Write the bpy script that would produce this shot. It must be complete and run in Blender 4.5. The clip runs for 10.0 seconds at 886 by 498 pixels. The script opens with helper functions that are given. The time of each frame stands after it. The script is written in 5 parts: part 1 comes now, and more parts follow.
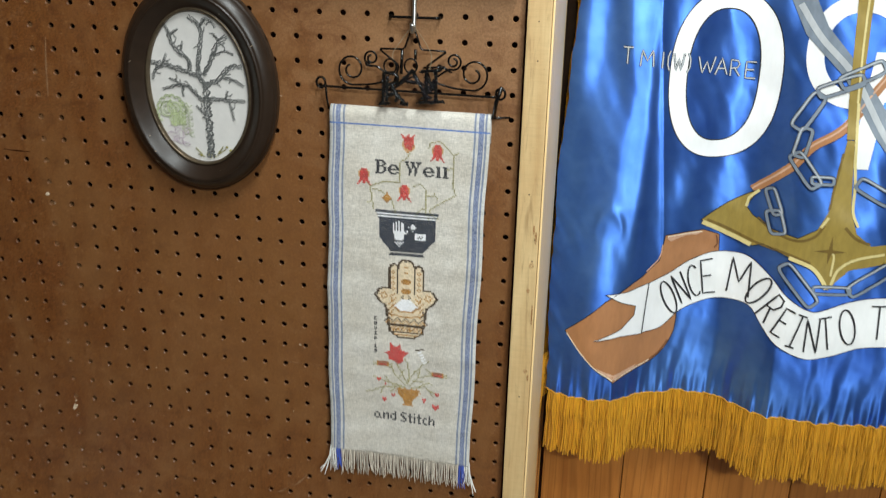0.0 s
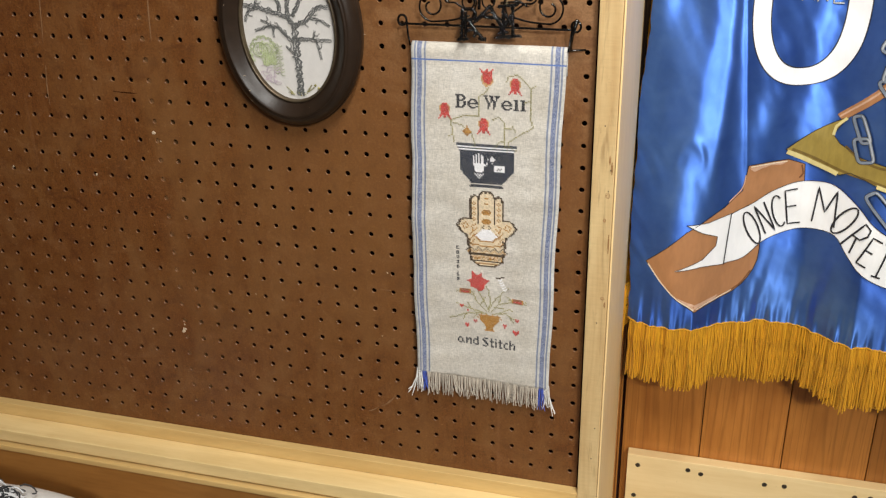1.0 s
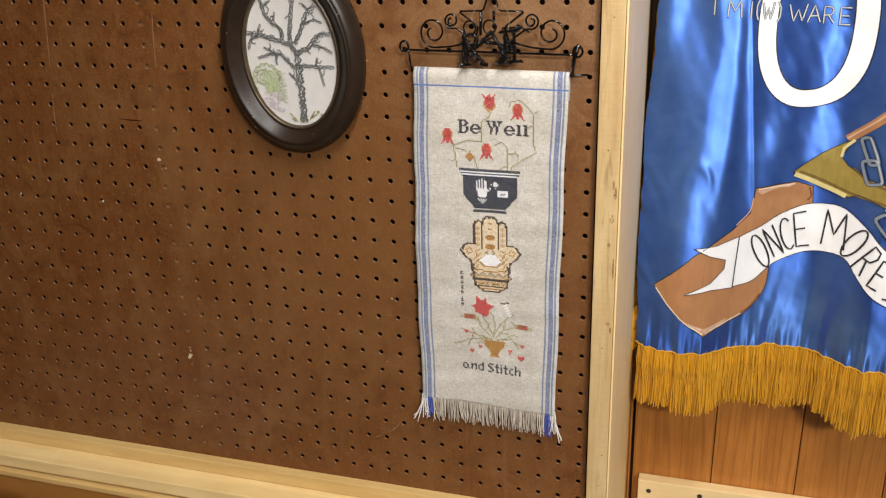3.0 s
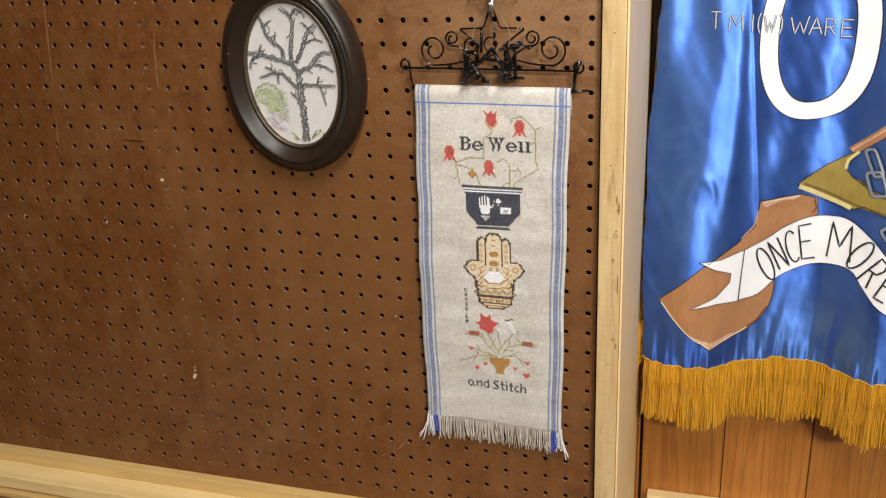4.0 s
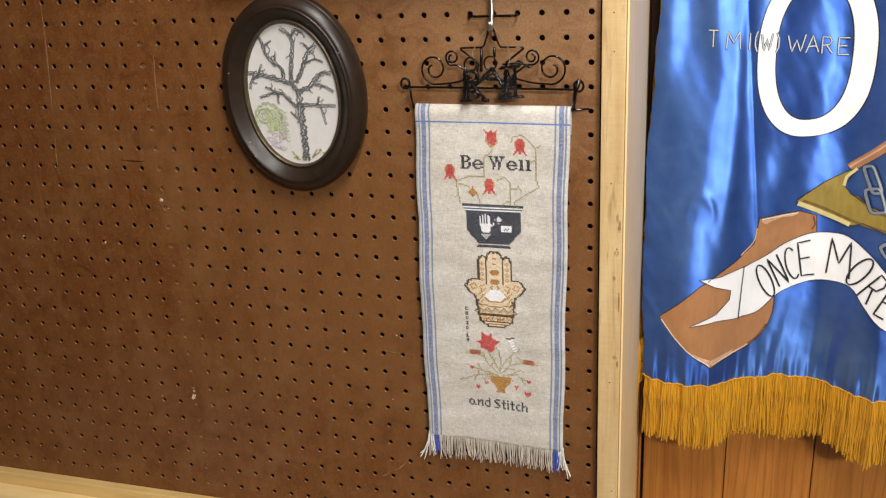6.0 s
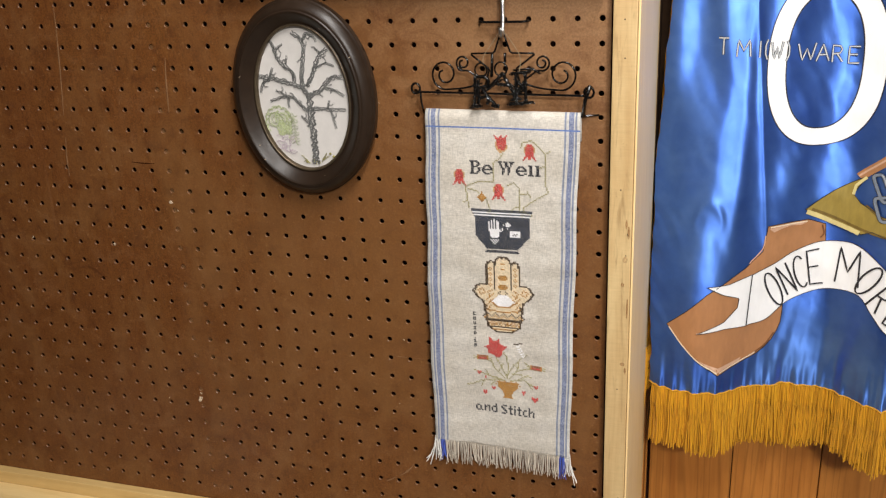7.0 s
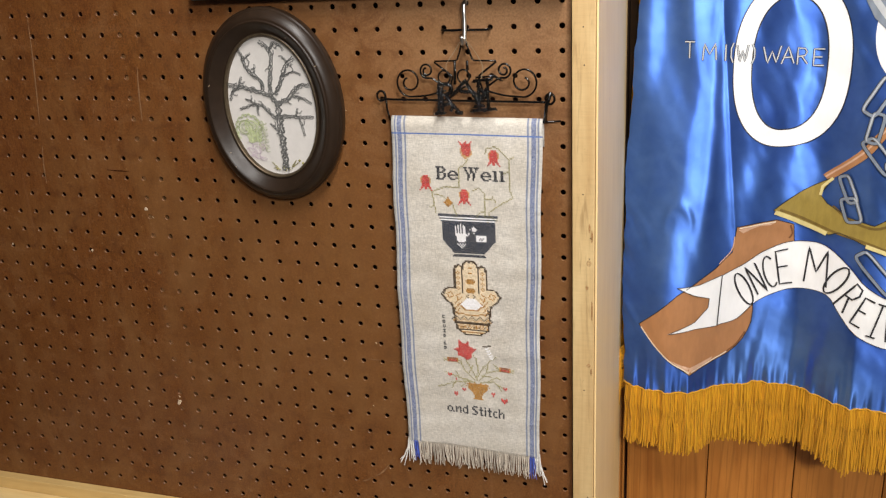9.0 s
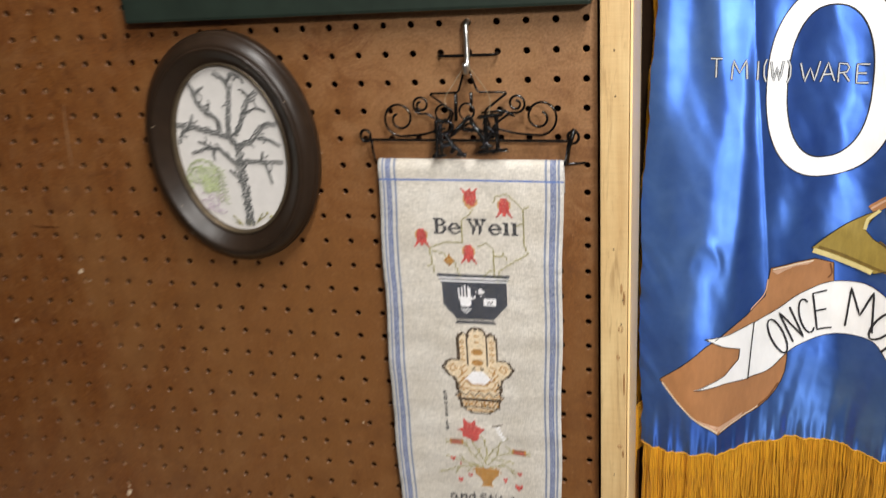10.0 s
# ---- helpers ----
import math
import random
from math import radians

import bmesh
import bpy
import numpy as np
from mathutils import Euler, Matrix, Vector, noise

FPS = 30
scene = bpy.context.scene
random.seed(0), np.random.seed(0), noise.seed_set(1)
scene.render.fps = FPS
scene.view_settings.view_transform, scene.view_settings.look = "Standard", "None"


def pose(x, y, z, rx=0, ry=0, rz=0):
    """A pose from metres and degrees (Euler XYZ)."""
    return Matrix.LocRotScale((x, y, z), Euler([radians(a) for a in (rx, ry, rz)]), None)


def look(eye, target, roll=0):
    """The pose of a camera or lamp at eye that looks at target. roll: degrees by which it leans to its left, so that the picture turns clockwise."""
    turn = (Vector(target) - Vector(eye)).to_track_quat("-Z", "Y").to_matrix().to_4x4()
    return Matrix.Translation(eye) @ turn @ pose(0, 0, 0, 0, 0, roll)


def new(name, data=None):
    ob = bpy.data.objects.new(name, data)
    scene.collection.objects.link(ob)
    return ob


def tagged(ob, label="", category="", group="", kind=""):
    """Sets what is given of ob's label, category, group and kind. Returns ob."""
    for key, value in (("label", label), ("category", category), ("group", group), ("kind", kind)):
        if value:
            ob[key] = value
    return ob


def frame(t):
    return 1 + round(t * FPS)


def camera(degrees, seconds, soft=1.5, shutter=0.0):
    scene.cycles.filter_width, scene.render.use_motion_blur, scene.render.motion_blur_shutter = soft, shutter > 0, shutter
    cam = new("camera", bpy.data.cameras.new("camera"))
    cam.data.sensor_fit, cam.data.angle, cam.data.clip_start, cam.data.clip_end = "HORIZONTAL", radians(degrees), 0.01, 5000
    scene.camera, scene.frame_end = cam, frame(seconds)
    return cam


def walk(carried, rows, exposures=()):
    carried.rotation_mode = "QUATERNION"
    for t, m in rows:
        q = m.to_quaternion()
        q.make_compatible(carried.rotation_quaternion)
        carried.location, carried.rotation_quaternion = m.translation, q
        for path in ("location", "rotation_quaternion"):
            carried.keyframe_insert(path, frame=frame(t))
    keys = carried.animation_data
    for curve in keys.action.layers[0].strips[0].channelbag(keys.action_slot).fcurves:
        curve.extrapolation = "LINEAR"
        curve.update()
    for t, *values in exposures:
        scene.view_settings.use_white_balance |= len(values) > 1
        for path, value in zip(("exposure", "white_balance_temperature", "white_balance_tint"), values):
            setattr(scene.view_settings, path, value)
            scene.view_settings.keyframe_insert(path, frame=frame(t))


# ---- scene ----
cam = camera(52.7, 10.0, soft=1.25, shutter=0.4)
PATH = [
    (0, (0.086, -0.913, 1.474), (-0.228, 0.951, 0.818), 1.4),
    (0.2, (0.1, -0.9405, 1.4749), (-0.2376, 0.9111, 0.7987), 1.37),
    (0.5, (0.102, -0.945, 1.476), (-0.294, 0.876, 0.752), 0.6),
    (0.7, (0.1075, -0.9518, 1.4725), (-0.3561, 0.838, 0.7098), -0.26),
    (0.8, (0.113, -0.948, 1.479), (-0.391, 0.818, 0.685), -0.9),
    (1, (0.115, -0.948, 1.48), (-0.402, 0.818, 0.696), -1.3),
    (1.5, (0.117, -0.941, 1.483), (-0.403, 0.826, 0.706), -1.3),
    (2, (0.119, -0.937, 1.485), (-0.409, 0.831, 0.714), -1.5),
    (2.5, (0.123, -0.938, 1.483), (-0.419, 0.832, 0.728), -1.6),
    (4, (0.128, -0.933, 1.486), (-0.441, 0.847, 0.774), -2.8),
    (4.5, (0.125, -0.929, 1.488), (-0.446, 0.858, 0.796), -2.9),
    (5, (0.123, -0.93, 1.487), (-0.448, 0.862, 0.807), -3.0),
    (5.5, (0.122, -0.932, 1.486), (-0.435, 0.865, 0.807), -3.1),
    (7, (0.118, -0.936, 1.486), (-0.454, 0.862, 0.824), -2.5),
    (7.5, (0.116, -0.934, 1.485), (-0.459, 0.86, 0.812), -2.6),
    (8, (0.125, -0.933, 1.488), (-0.46, 0.858, 0.817), -2.9),
    (8.5, (0.138, -0.932, 1.489), (-0.444, 0.861, 0.819), -3.0),
    (9, (0.161, -0.934, 1.498), (-0.419, 0.859, 0.828), -3.1),
    (9.5, (0.154, -0.902, 1.498), (-0.433, 0.891, 0.834), -3.5),
    (9.7, (0.1193, -0.8639, 1.4928), (-0.4506, 0.9356, 0.8318), -3.73),
    (9.8, (0.1026, -0.8362, 1.4939), (-0.4528, 0.9675, 0.8318), -3.74),
    (9.9, (0.0836, -0.8091, 1.4965), (-0.435, 1.0048, 0.8315), -3.69),
    (10, (0.064, -0.774, 1.507), (-0.407, 1.045, 0.824), -3.8),
]
walk(cam, [(t, look(eye, target, roll)) for t, eye, target, roll in PATH],
     [(0.0, -0.27, 5850, 1), (0.7, -0.19, 6230, 6), (1.2, -0.17, 6400, 9), (4.0, -0.15, 6450, 11), (9.0, -0.14, 6450, 11), (10.0, -0.14, 6350, 10)])

# ---- world and light ----
scene.view_settings.exposure = 0.0
world = bpy.data.worlds.new("world")
scene.world = world
world.use_nodes = True
world.node_tree.nodes["Background"].inputs["Color"].default_value = (0.9, 0.93, 1.0, 1)
world.node_tree.nodes["Background"].inputs["Strength"].default_value = 0.005


def ceiling_lamp_light(name, x, y, z, w, d, watts, colour, tilt=0):
    data = bpy.data.lights.new(name, "AREA")
    data.shape, data.size, data.size_y, data.energy, data.color = "RECTANGLE", w, d, watts, colour
    ob = new(name, data)
    ob.matrix_world = pose(x, y, z, tilt)
    return ob


WARM = (1.0, 0.965, 0.91)
ceiling_lamp_light("unseen_tube_light", 1.25, -2.30, 2.27, 0.6, 0.20, 63, WARM, 45)
# weak fill added far behind the camera, no known source
ceiling_lamp_light("unseen_tube_light", 0.60, -3.10, 2.27, 1.2, 0.16, 5, WARM, 50)
ceiling_lamp_light("unseen_tube_light", 0.22, -0.80, 2.36, 0.12, 1.0, 32.5, WARM)

# ---- materials ----


class Nodes:
    """A small builder for node materials."""

    def __init__(self, name):
        self.mat = bpy.data.materials.new(name)
        self.mat.use_nodes = True
        self.tree = self.mat.node_tree
        self.shader = self.tree.nodes["Principled BSDF"]
        self.coords = self.tree.nodes.new("ShaderNodeTexCoord")

    def node(self, kind):
        return self.tree.nodes.new(kind)

    def link(self, a, b):
        self.tree.links.new(a, b)

    def mapped(self, scale=(1, 1, 1), space="Object", turn=(0, 0, 0)):
        m = self.node("ShaderNodeMapping")
        m.inputs["Scale"].default_value = scale
        m.inputs["Rotation"].default_value = [radians(a) for a in turn]
        self.link(self.coords.outputs[space], m.inputs["Vector"])
        return m.outputs["Vector"]

    def noise(self, vector, scale, detail=4, rough=0.55, distortion=0.0):
        n = self.node("ShaderNodeTexNoise")
        n.inputs["Scale"].default_value, n.inputs["Detail"].default_value = scale, detail
        n.inputs["Roughness"].default_value, n.inputs["Distortion"].default_value = rough, distortion
        self.link(vector, n.inputs["Vector"])
        return n.outputs["Fac"]

    def ramp(self, fac, stops, mode="LINEAR"):
        r = self.node("ShaderNodeValToRGB")
        r.color_ramp.interpolation = mode
        e = r.color_ramp.elements
        while len(e) < len(stops):
            e.new(0.5)
        for el, (p, c) in zip(e, stops):
            el.position, el.color = p, (*c, 1) if len(c) == 3 else c
        self.link(fac, r.inputs["Fac"])
        return r.outputs["Color"]

    def mix(self, fac, a, b, blend="MIX"):
        m = self.node("ShaderNodeMix")
        m.data_type, m.blend_type = "RGBA", blend
        for value, socket in ((fac, m.inputs[0]), (a, m.inputs[6]), (b, m.inputs[7])):
            if isinstance(value, (int, float)):
                socket.default_value = value
            elif isinstance(value, tuple):
                socket.default_value = (*value, 1)
            else:
                self.link(value, socket)
        return m.outputs[2]

    def bump(self, height, strength, distance, after=None):
        b = self.node("ShaderNodeBump")
        b.inputs["Strength"].default_value, b.inputs["Distance"].default_value = strength, distance
        self.link(height, b.inputs["Height"])
        if after is not None:
            self.link(after, b.inputs["Normal"])
        return b.outputs["Normal"]

    def done(self, colour=None, rough=0.6, normal=None, metallic=0.0, specular=0.5, sheen=0.0, coat=0.0):
        s = self.shader.inputs
        if isinstance(colour, tuple):
            s["Base Color"].default_value = (*colour, 1)
        elif colour is not None:
            self.link(colour, s["Base Color"])
        if isinstance(rough, (int, float)):
            s["Roughness"].default_value = rough
        else:
            self.link(rough, s["Roughness"])
        if normal is not None:
            self.link(normal, s["Normal"])
        s["Metallic"].default_value, s["Specular IOR Level"].default_value = metallic, specular
        s["Sheen Weight"].default_value, s["Coat Weight"].default_value = sheen, coat
        return self.mat


def grey(v):
    return (v, v, v)


def plain(name, colour, rough=0.6, vary=0.25, scale=60, bump=0.3, metallic=0.0, specular=0.5, coat=0.0):
    """A surface with grain at two scales."""
    n = Nodes(name)
    v = n.mapped()
    big, fine = n.noise(v, scale * 0.15, 3), n.noise(v, scale, 5)
    lo = tuple(c * (1 - vary) for c in colour)
    hi = tuple(min(1, c * (1 + vary)) for c in colour)
    a = n.ramp(big, [(0.3, lo), (0.7, hi)])
    b = n.ramp(fine, [(0.3, lo), (0.7, hi)])
    normal = n.bump(fine, bump, 0.001)
    return n.done(n.mix(0.5, a, b), rough, normal, metallic, specular, coat=coat)


def timber(name, light, dark, along="Z", grain=1.0, rough=0.55, knots=True, streak=0.5, randomised=False, sawn=False):
    """Sawn or planed wood with grain along one axis."""
    n = Nodes(name)
    slim = {"X": (0.06, 1, 1), "Y": (1, 0.06, 1), "Z": (1, 1, 0.06)}[along]
    v = n.mapped(slim)
    if randomised:
        info = n.node("ShaderNodeObjectInfo")
        shift = n.node("ShaderNodeVectorMath")
        shift.operation = "MULTIPLY_ADD"
        n.link(info.outputs["Random"], shift.inputs[0])
        shift.inputs[1].default_value = (7, 3, 5)
        n.link(v, shift.inputs[2])
        v = shift.outputs["Vector"]
    rings = n.noise(v, 55 * grain, 3, 0.5, 1.2)
    fibre = n.noise(v, 420 * grain, 3, 0.6)
    cloud = n.noise(n.mapped(tuple(1.0 if c == 1 else 0.35 for c in slim)), 22, 4, 0.65)
    mid = tuple((a + b) / 2 for a, b in zip(light, dark))
    base = n.ramp(rings, [(0.32, dark), (0.46, mid), (0.6, light)])
    base = n.mix(1 - streak, base, n.ramp(fibre, [(0.35, mid), (0.65, light)]))
    base = n.mix(0.4, base, n.ramp(cloud, [(0.35, dark), (0.65, light)]))
    grime = n.noise(n.mapped(), 95, 4, 0.75)
    base = n.mix(n.ramp(grime, [(0.66, grey(0)), (0.76, grey(0.45))]), base, tuple(c * 0.55 for c in dark))
    if randomised:
        pores = n.noise(n.mapped((1, 1, 0.025)), 330, 3, 0.6, 0.5)
        base = n.mix(n.ramp(pores, [(0.30, grey(0.4)), (0.42, grey(0))]), base, tuple(c * 0.6 for c in dark))
        bands = n.node("ShaderNodeTexWave")
        bands.bands_direction = "X"
        for socket, value in (("Scale", 26), ("Distortion", 16), ("Detail", 2), ("Detail Scale", 0.7)):
            bands.inputs[socket].default_value = value
        n.link(v, bands.inputs["Vector"])
        base = n.mix(n.ramp(bands.outputs["Color"], [(0.0, grey(0.36)), (0.16, grey(0))]), base, tuple(c * 0.62 for c in dark))
        tone = n.ramp(info.outputs["Random"], [(0.0, grey(0.78)), (1.0, grey(1.0))])
        base = n.mix(1.0, base, tone, "MULTIPLY")
    if knots:
        spots = n.node("ShaderNodeTexVoronoi")
        spots.inputs["Scale"].default_value = 9
        n.link(n.mapped(tuple(1.0 if s == 1 else 0.5 for s in slim)), spots.inputs["Vector"])
        mask = n.ramp(spots.outputs["Distance"], [(0.03, grey(1)), (0.075, grey(0))])
        base = n.mix(mask, base, tuple(c * 0.45 for c in dark))
    normal = n.bump(fibre, 0.25, 0.0006)
    if sawn:
        marks = n.noise(n.mapped((0.12, 1, 1)), 330, 3, 0.6, 0.4)
        normal = n.bump(marks, 0.15, 0.0012, normal)
        base = n.mix(0.13, base, n.mix(1.0, base, n.ramp(marks, [(0.35, grey(0.55)), (0.6, grey(1))]), "MULTIPLY"))
        soil = n.noise(n.mapped((1, 1, 0.12)), 70, 4, 0.7, 0.6)
        base = n.mix(n.ramp(soil, [(0.56, grey(0)), (0.70, grey(0.7))]), base, tuple(c * 0.66 for c in dark))
    return n.done(base, rough, normal)


def hardboard():
    n = Nodes("pegboard_hardboard")
    v = n.mapped()
    big, mid, fine = n.noise(v, 9, 5, 0.62), n.noise(v, 42, 5, 0.7), n.noise(v, 420, 4, 0.7)
    base = n.ramp(big, [(0.34, (0.1215, 0.0251, 0.0042)), (0.5, (0.1288, 0.0344, 0.0052)), (0.64, (0.1473, 0.0521, 0.0076))])
    base = n.mix(0.5, base, n.ramp(mid, [(0.3, (0.0741, 0.0174, 0.0020)), (0.7, (0.2011, 0.0710, 0.0125))]))
    fibres = n.noise(n.mapped((1, 1, 0.3)), 190, 4, 0.7, 0.8)
    base = n.mix(0.35, base, n.ramp(fibres, [(0.35, (0.0528, 0.0128, 0.0020)), (0.65, (0.2380, 0.0893, 0.0167))]))
    base = n.mix(0.4, base, n.ramp(fine, [(0.35, (0.0371, 0.0091, 0.0013)), (0.65, (0.2593, 0.0955, 0.0209))]))
    streaks = n.noise(n.mapped((1, 1, 0.035)), 60, 2, 0.5)
    base = n.mix(n.ramp(streaks, [(0.68, grey(0)), (0.78, grey(0.16))]), base, (0.3502, 0.1767, 0.0902))
    scuffs = n.noise(n.mapped((0.05, 1, 1), turn=(0, 25, 0)), 70, 2, 0.5)
    base = n.mix(n.ramp(scuffs, [(0.7, grey(0)), (0.77, grey(0.22))]), base, (0.3296, 0.1767, 0.1045))
    bloom = n.noise(n.mapped((1, 1, 0.45)), 17, 5, 0.7, 0.7)
    base = n.mix(n.ramp(bloom, [(0.46, grey(0)), (0.72, grey(0.42))]), base, (0.2163, 0.0977, 0.0304))
    stain = n.noise(n.mapped((0.7, 1, 1)), 30, 5, 0.72, 0.9)
    base = n.mix(n.ramp(stain, [(0.52, grey(0)), (0.70, grey(0.55))]), base, (0.0618, 0.0140, 0.0027))
    dust = n.noise(v, 170, 5, 0.75)
    base = n.mix(n.ramp(dust, [(0.59, grey(0)), (0.72, grey(0.7))]), base, (0.36, 0.19, 0.08))
    # Paler round patch about the hook and hanger, broken up by the stain noise.
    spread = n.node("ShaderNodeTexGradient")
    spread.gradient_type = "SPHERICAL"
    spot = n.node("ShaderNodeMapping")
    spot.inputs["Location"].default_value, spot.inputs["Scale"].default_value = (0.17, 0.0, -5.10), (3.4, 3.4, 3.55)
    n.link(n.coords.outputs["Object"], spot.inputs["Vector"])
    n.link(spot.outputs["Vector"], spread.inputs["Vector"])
    lighter = n.mix(0.35, spread.outputs["Color"], n.ramp(stain, [(0.40, grey(0.75)), (0.62, grey(0))]))
    base = n.mix(n.ramp(lighter, [(0.20, grey(0)), (0.70, grey(0.75))]), base, n.ramp(fine, [(0.35, (0.24, 0.125, 0.055)), (0.65, (0.40, 0.23, 0.115))]))
    # Broad soft area of paler brown centred near the towel, varied by bloom.
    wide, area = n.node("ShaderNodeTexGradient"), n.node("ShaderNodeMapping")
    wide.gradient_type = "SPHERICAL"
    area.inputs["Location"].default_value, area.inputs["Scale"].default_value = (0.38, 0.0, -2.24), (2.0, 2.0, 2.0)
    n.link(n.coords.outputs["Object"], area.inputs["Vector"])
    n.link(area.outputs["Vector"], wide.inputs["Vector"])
    broad_pale = n.mix(0.3, wide.outputs["Color"], n.ramp(bloom, [(0.35, grey(0)), (0.62, grey(0.9))]))
    base = n.mix(n.ramp(broad_pale, [(0.18, grey(0)), (0.6, grey(0.42))]), base, (0.206, 0.096, 0.031))
    normal = n.bump(mid, 0.2, 0.002, n.bump(fine, 0.3, 0.0004, n.bump(stain, 0.15, 0.004)))
    return n.done(base, n.ramp(mid, [(0.2, grey(0.36)), (0.8, grey(0.54))]), normal, specular=0.6)


def linen():
    """Natural linen with woven blue border stripes down both sides and one across the top."""
    n = Nodes("linen_towel")
    uv = n.mapped(space="UV")
    sep = n.node("ShaderNodeSeparateXYZ")
    n.link(uv, sep.inputs[0])
    cloth, slate, white = (0.775, 0.728, 0.655), (0.30, 0.34, 0.46), (0.74, 0.72, 0.69)
    flip = n.node("ShaderNodeMath")
    flip.operation = "PINGPONG"
    flip.inputs[1].default_value = 0.5
    n.link(sep.outputs["X"], flip.inputs[0])
    dots = n.noise(n.mapped((1, 1, 1.6)), 900, 2, 0.5)
    pale_blue = n.mix(n.ramp(dots, [(0.42, grey(0)), (0.62, grey(0.8))]), (0.17, 0.215, 0.40), (0.50, 0.53, 0.64))
    side = n.ramp(flip.outputs[0], [(0.0, white), (0.018, slate), (0.028, white), (0.038, slate), (0.070, white),
                                    (0.084, slate), (0.094, white), (0.1, cloth)], "CONSTANT")
    band = n.ramp(flip.outputs[0], [(0.0, grey(0)), (0.038, grey(1)), (0.070, grey(0))], "CONSTANT")
    side = n.mix(band, side, pale_blue)
    across = n.ramp(sep.outputs["Y"], [(0.0, grey(0)), (0.0385, grey(1)), (0.0425, grey(0))], "CONSTANT")
    weft, warp = n.node("ShaderNodeTexWave"), n.node("ShaderNodeTexWave")
    weft.bands_direction, warp.bands_direction = "X", "Z"
    weft.inputs["Scale"].default_value, weft.inputs["Distortion"].default_value = 300, 1.0
    warp.inputs["Scale"].default_value, warp.inputs["Distortion"].default_value = 300, 1.0
    v = n.mapped()
    n.link(v, weft.inputs["Vector"]), n.link(v, warp.inputs["Vector"])
    weave = n.mix(0.5, weft.outputs["Color"], warp.outputs["Color"])
    slub = n.noise(n.mapped((1, 1, 0.16)), 1150, 3, 0.65)
    slub2 = n.noise(n.mapped((0.16, 1, 1)), 1150, 3, 0.65)
    base = n.mix(across, side, (0.16, 0.25, 0.60))
    threads = n.mix(0.5, n.ramp(slub, [(0.34, grey(0.62)), (0.64, grey(1.0))]), n.ramp(slub2, [(0.34, grey(0.56)), (0.64, grey(1.0))]))
    base = n.mix(1.0, base, threads, "MULTIPLY")
    base = n.mix(0.55, base, n.mix(1.0, base, n.ramp(n.noise(v, 26, 5, 0.65), [(0.33, (0.74, 0.70, 0.63)), (0.66, grey(1))]), "MULTIPLY"))
    normal = n.bump(weave, 0.55, 0.0004, n.bump(n.noise(n.mapped((0.5, 1, 1)), 40, 3), 0.5, 0.004))
    return n.done(base, 0.92, normal, specular=0.2, sheen=0.1)


def satin():
    """Weft-faced satin: its gloss spreads up and down and is tinted by the cloth."""
    n = Nodes("blue_satin")
    v = n.mapped()
    cloud, patch = n.noise(v, 7, 4, 0.6), n.noise(v, 32, 4, 0.6, 0.6)
    base = n.ramp(cloud, [(0.3, (0.042, 0.122, 0.58)), (0.55, (0.080, 0.208, 0.73)), (0.75, (0.135, 0.31, 0.85))])
    base = n.mix(0.15, base, n.ramp(patch, [(0.35, (0.05, 0.14, 0.52)), (0.7, (0.20, 0.40, 0.86))]))
    crease = n.noise(n.mapped((1, 1, 0.6), turn=(0, 20, 0)), 55, 3, 0.5, 0.8)
    normal = n.bump(crease, 0.03, 0.003)
    way = n.node("ShaderNodeTangent")
    way.direction_type = "UV_MAP"
    n.link(way.outputs["Tangent"], n.shader.inputs["Tangent"])
    n.shader.inputs["Anisotropic"].default_value = 0.8
    n.shader.inputs["Anisotropic Rotation"].default_value = 0.25
    n.shader.inputs["Coat Roughness"].default_value = 0.40
    return n.done(base, 0.44, normal, metallic=0.90, specular=1.0, coat=0.12)


def paint_on_cloth(name, colour, vary=0.12, rough=0.5):
    n = Nodes(name)
    v = n.mapped()
    brush, cloud = n.noise(n.mapped((1, 1, 0.3), turn=(0, 35, 0)), 160, 4, 0.6), n.noise(v, 18, 4, 0.6)
    lo, hi = tuple(c * (1 - vary) for c in colour), tuple(min(0.9, c * (1 + vary)) for c in colour)
    base = n.mix(0.5, n.ramp(brush, [(0.3, lo), (0.7, hi)]), n.ramp(cloud, [(0.3, lo), (0.7, hi)]))
    folds = n.noise(n.mapped((1, 1, 0.16)), 46, 3, 0.5, 0.4)
    return n.done(base, rough, n.bump(brush, 0.1, 0.0008, n.bump(folds, 0.1, 0.006)))


def thread(name, colour, vary=0.3, rough=0.7, sheen=0.2):
    """Yarn or floss, each strand or stitch of a slightly different tone."""
    n = Nodes(name)
    geo = n.node("ShaderNodeNewGeometry")
    lo, hi = tuple(c * (1 - vary) for c in colour), tuple(min(1, c * (1 + vary)) for c in colour)
    base = n.ramp(geo.outputs["Random Per Island"], [(0.0, lo), (1.0, hi)])
    fuzz = n.noise(n.mapped(), 1400, 2)
    return n.done(base, rough, n.bump(fuzz, 0.4, 0.0004), specular=0.35, sheen=sheen)


def speckled_yarn():
    n = Nodes("black_white_yarn")
    geo = n.node("ShaderNodeNewGeometry")
    base = n.ramp(geo.outputs["Random Per Island"], [(0.0, grey(0.012)), (0.5, grey(0.03)), (0.66, grey(0.7))], "CONSTANT")
    return n.done(base, 0.85, n.bump(n.noise(n.mapped(), 1400, 2), 0.4, 0.0004), sheen=0.2)


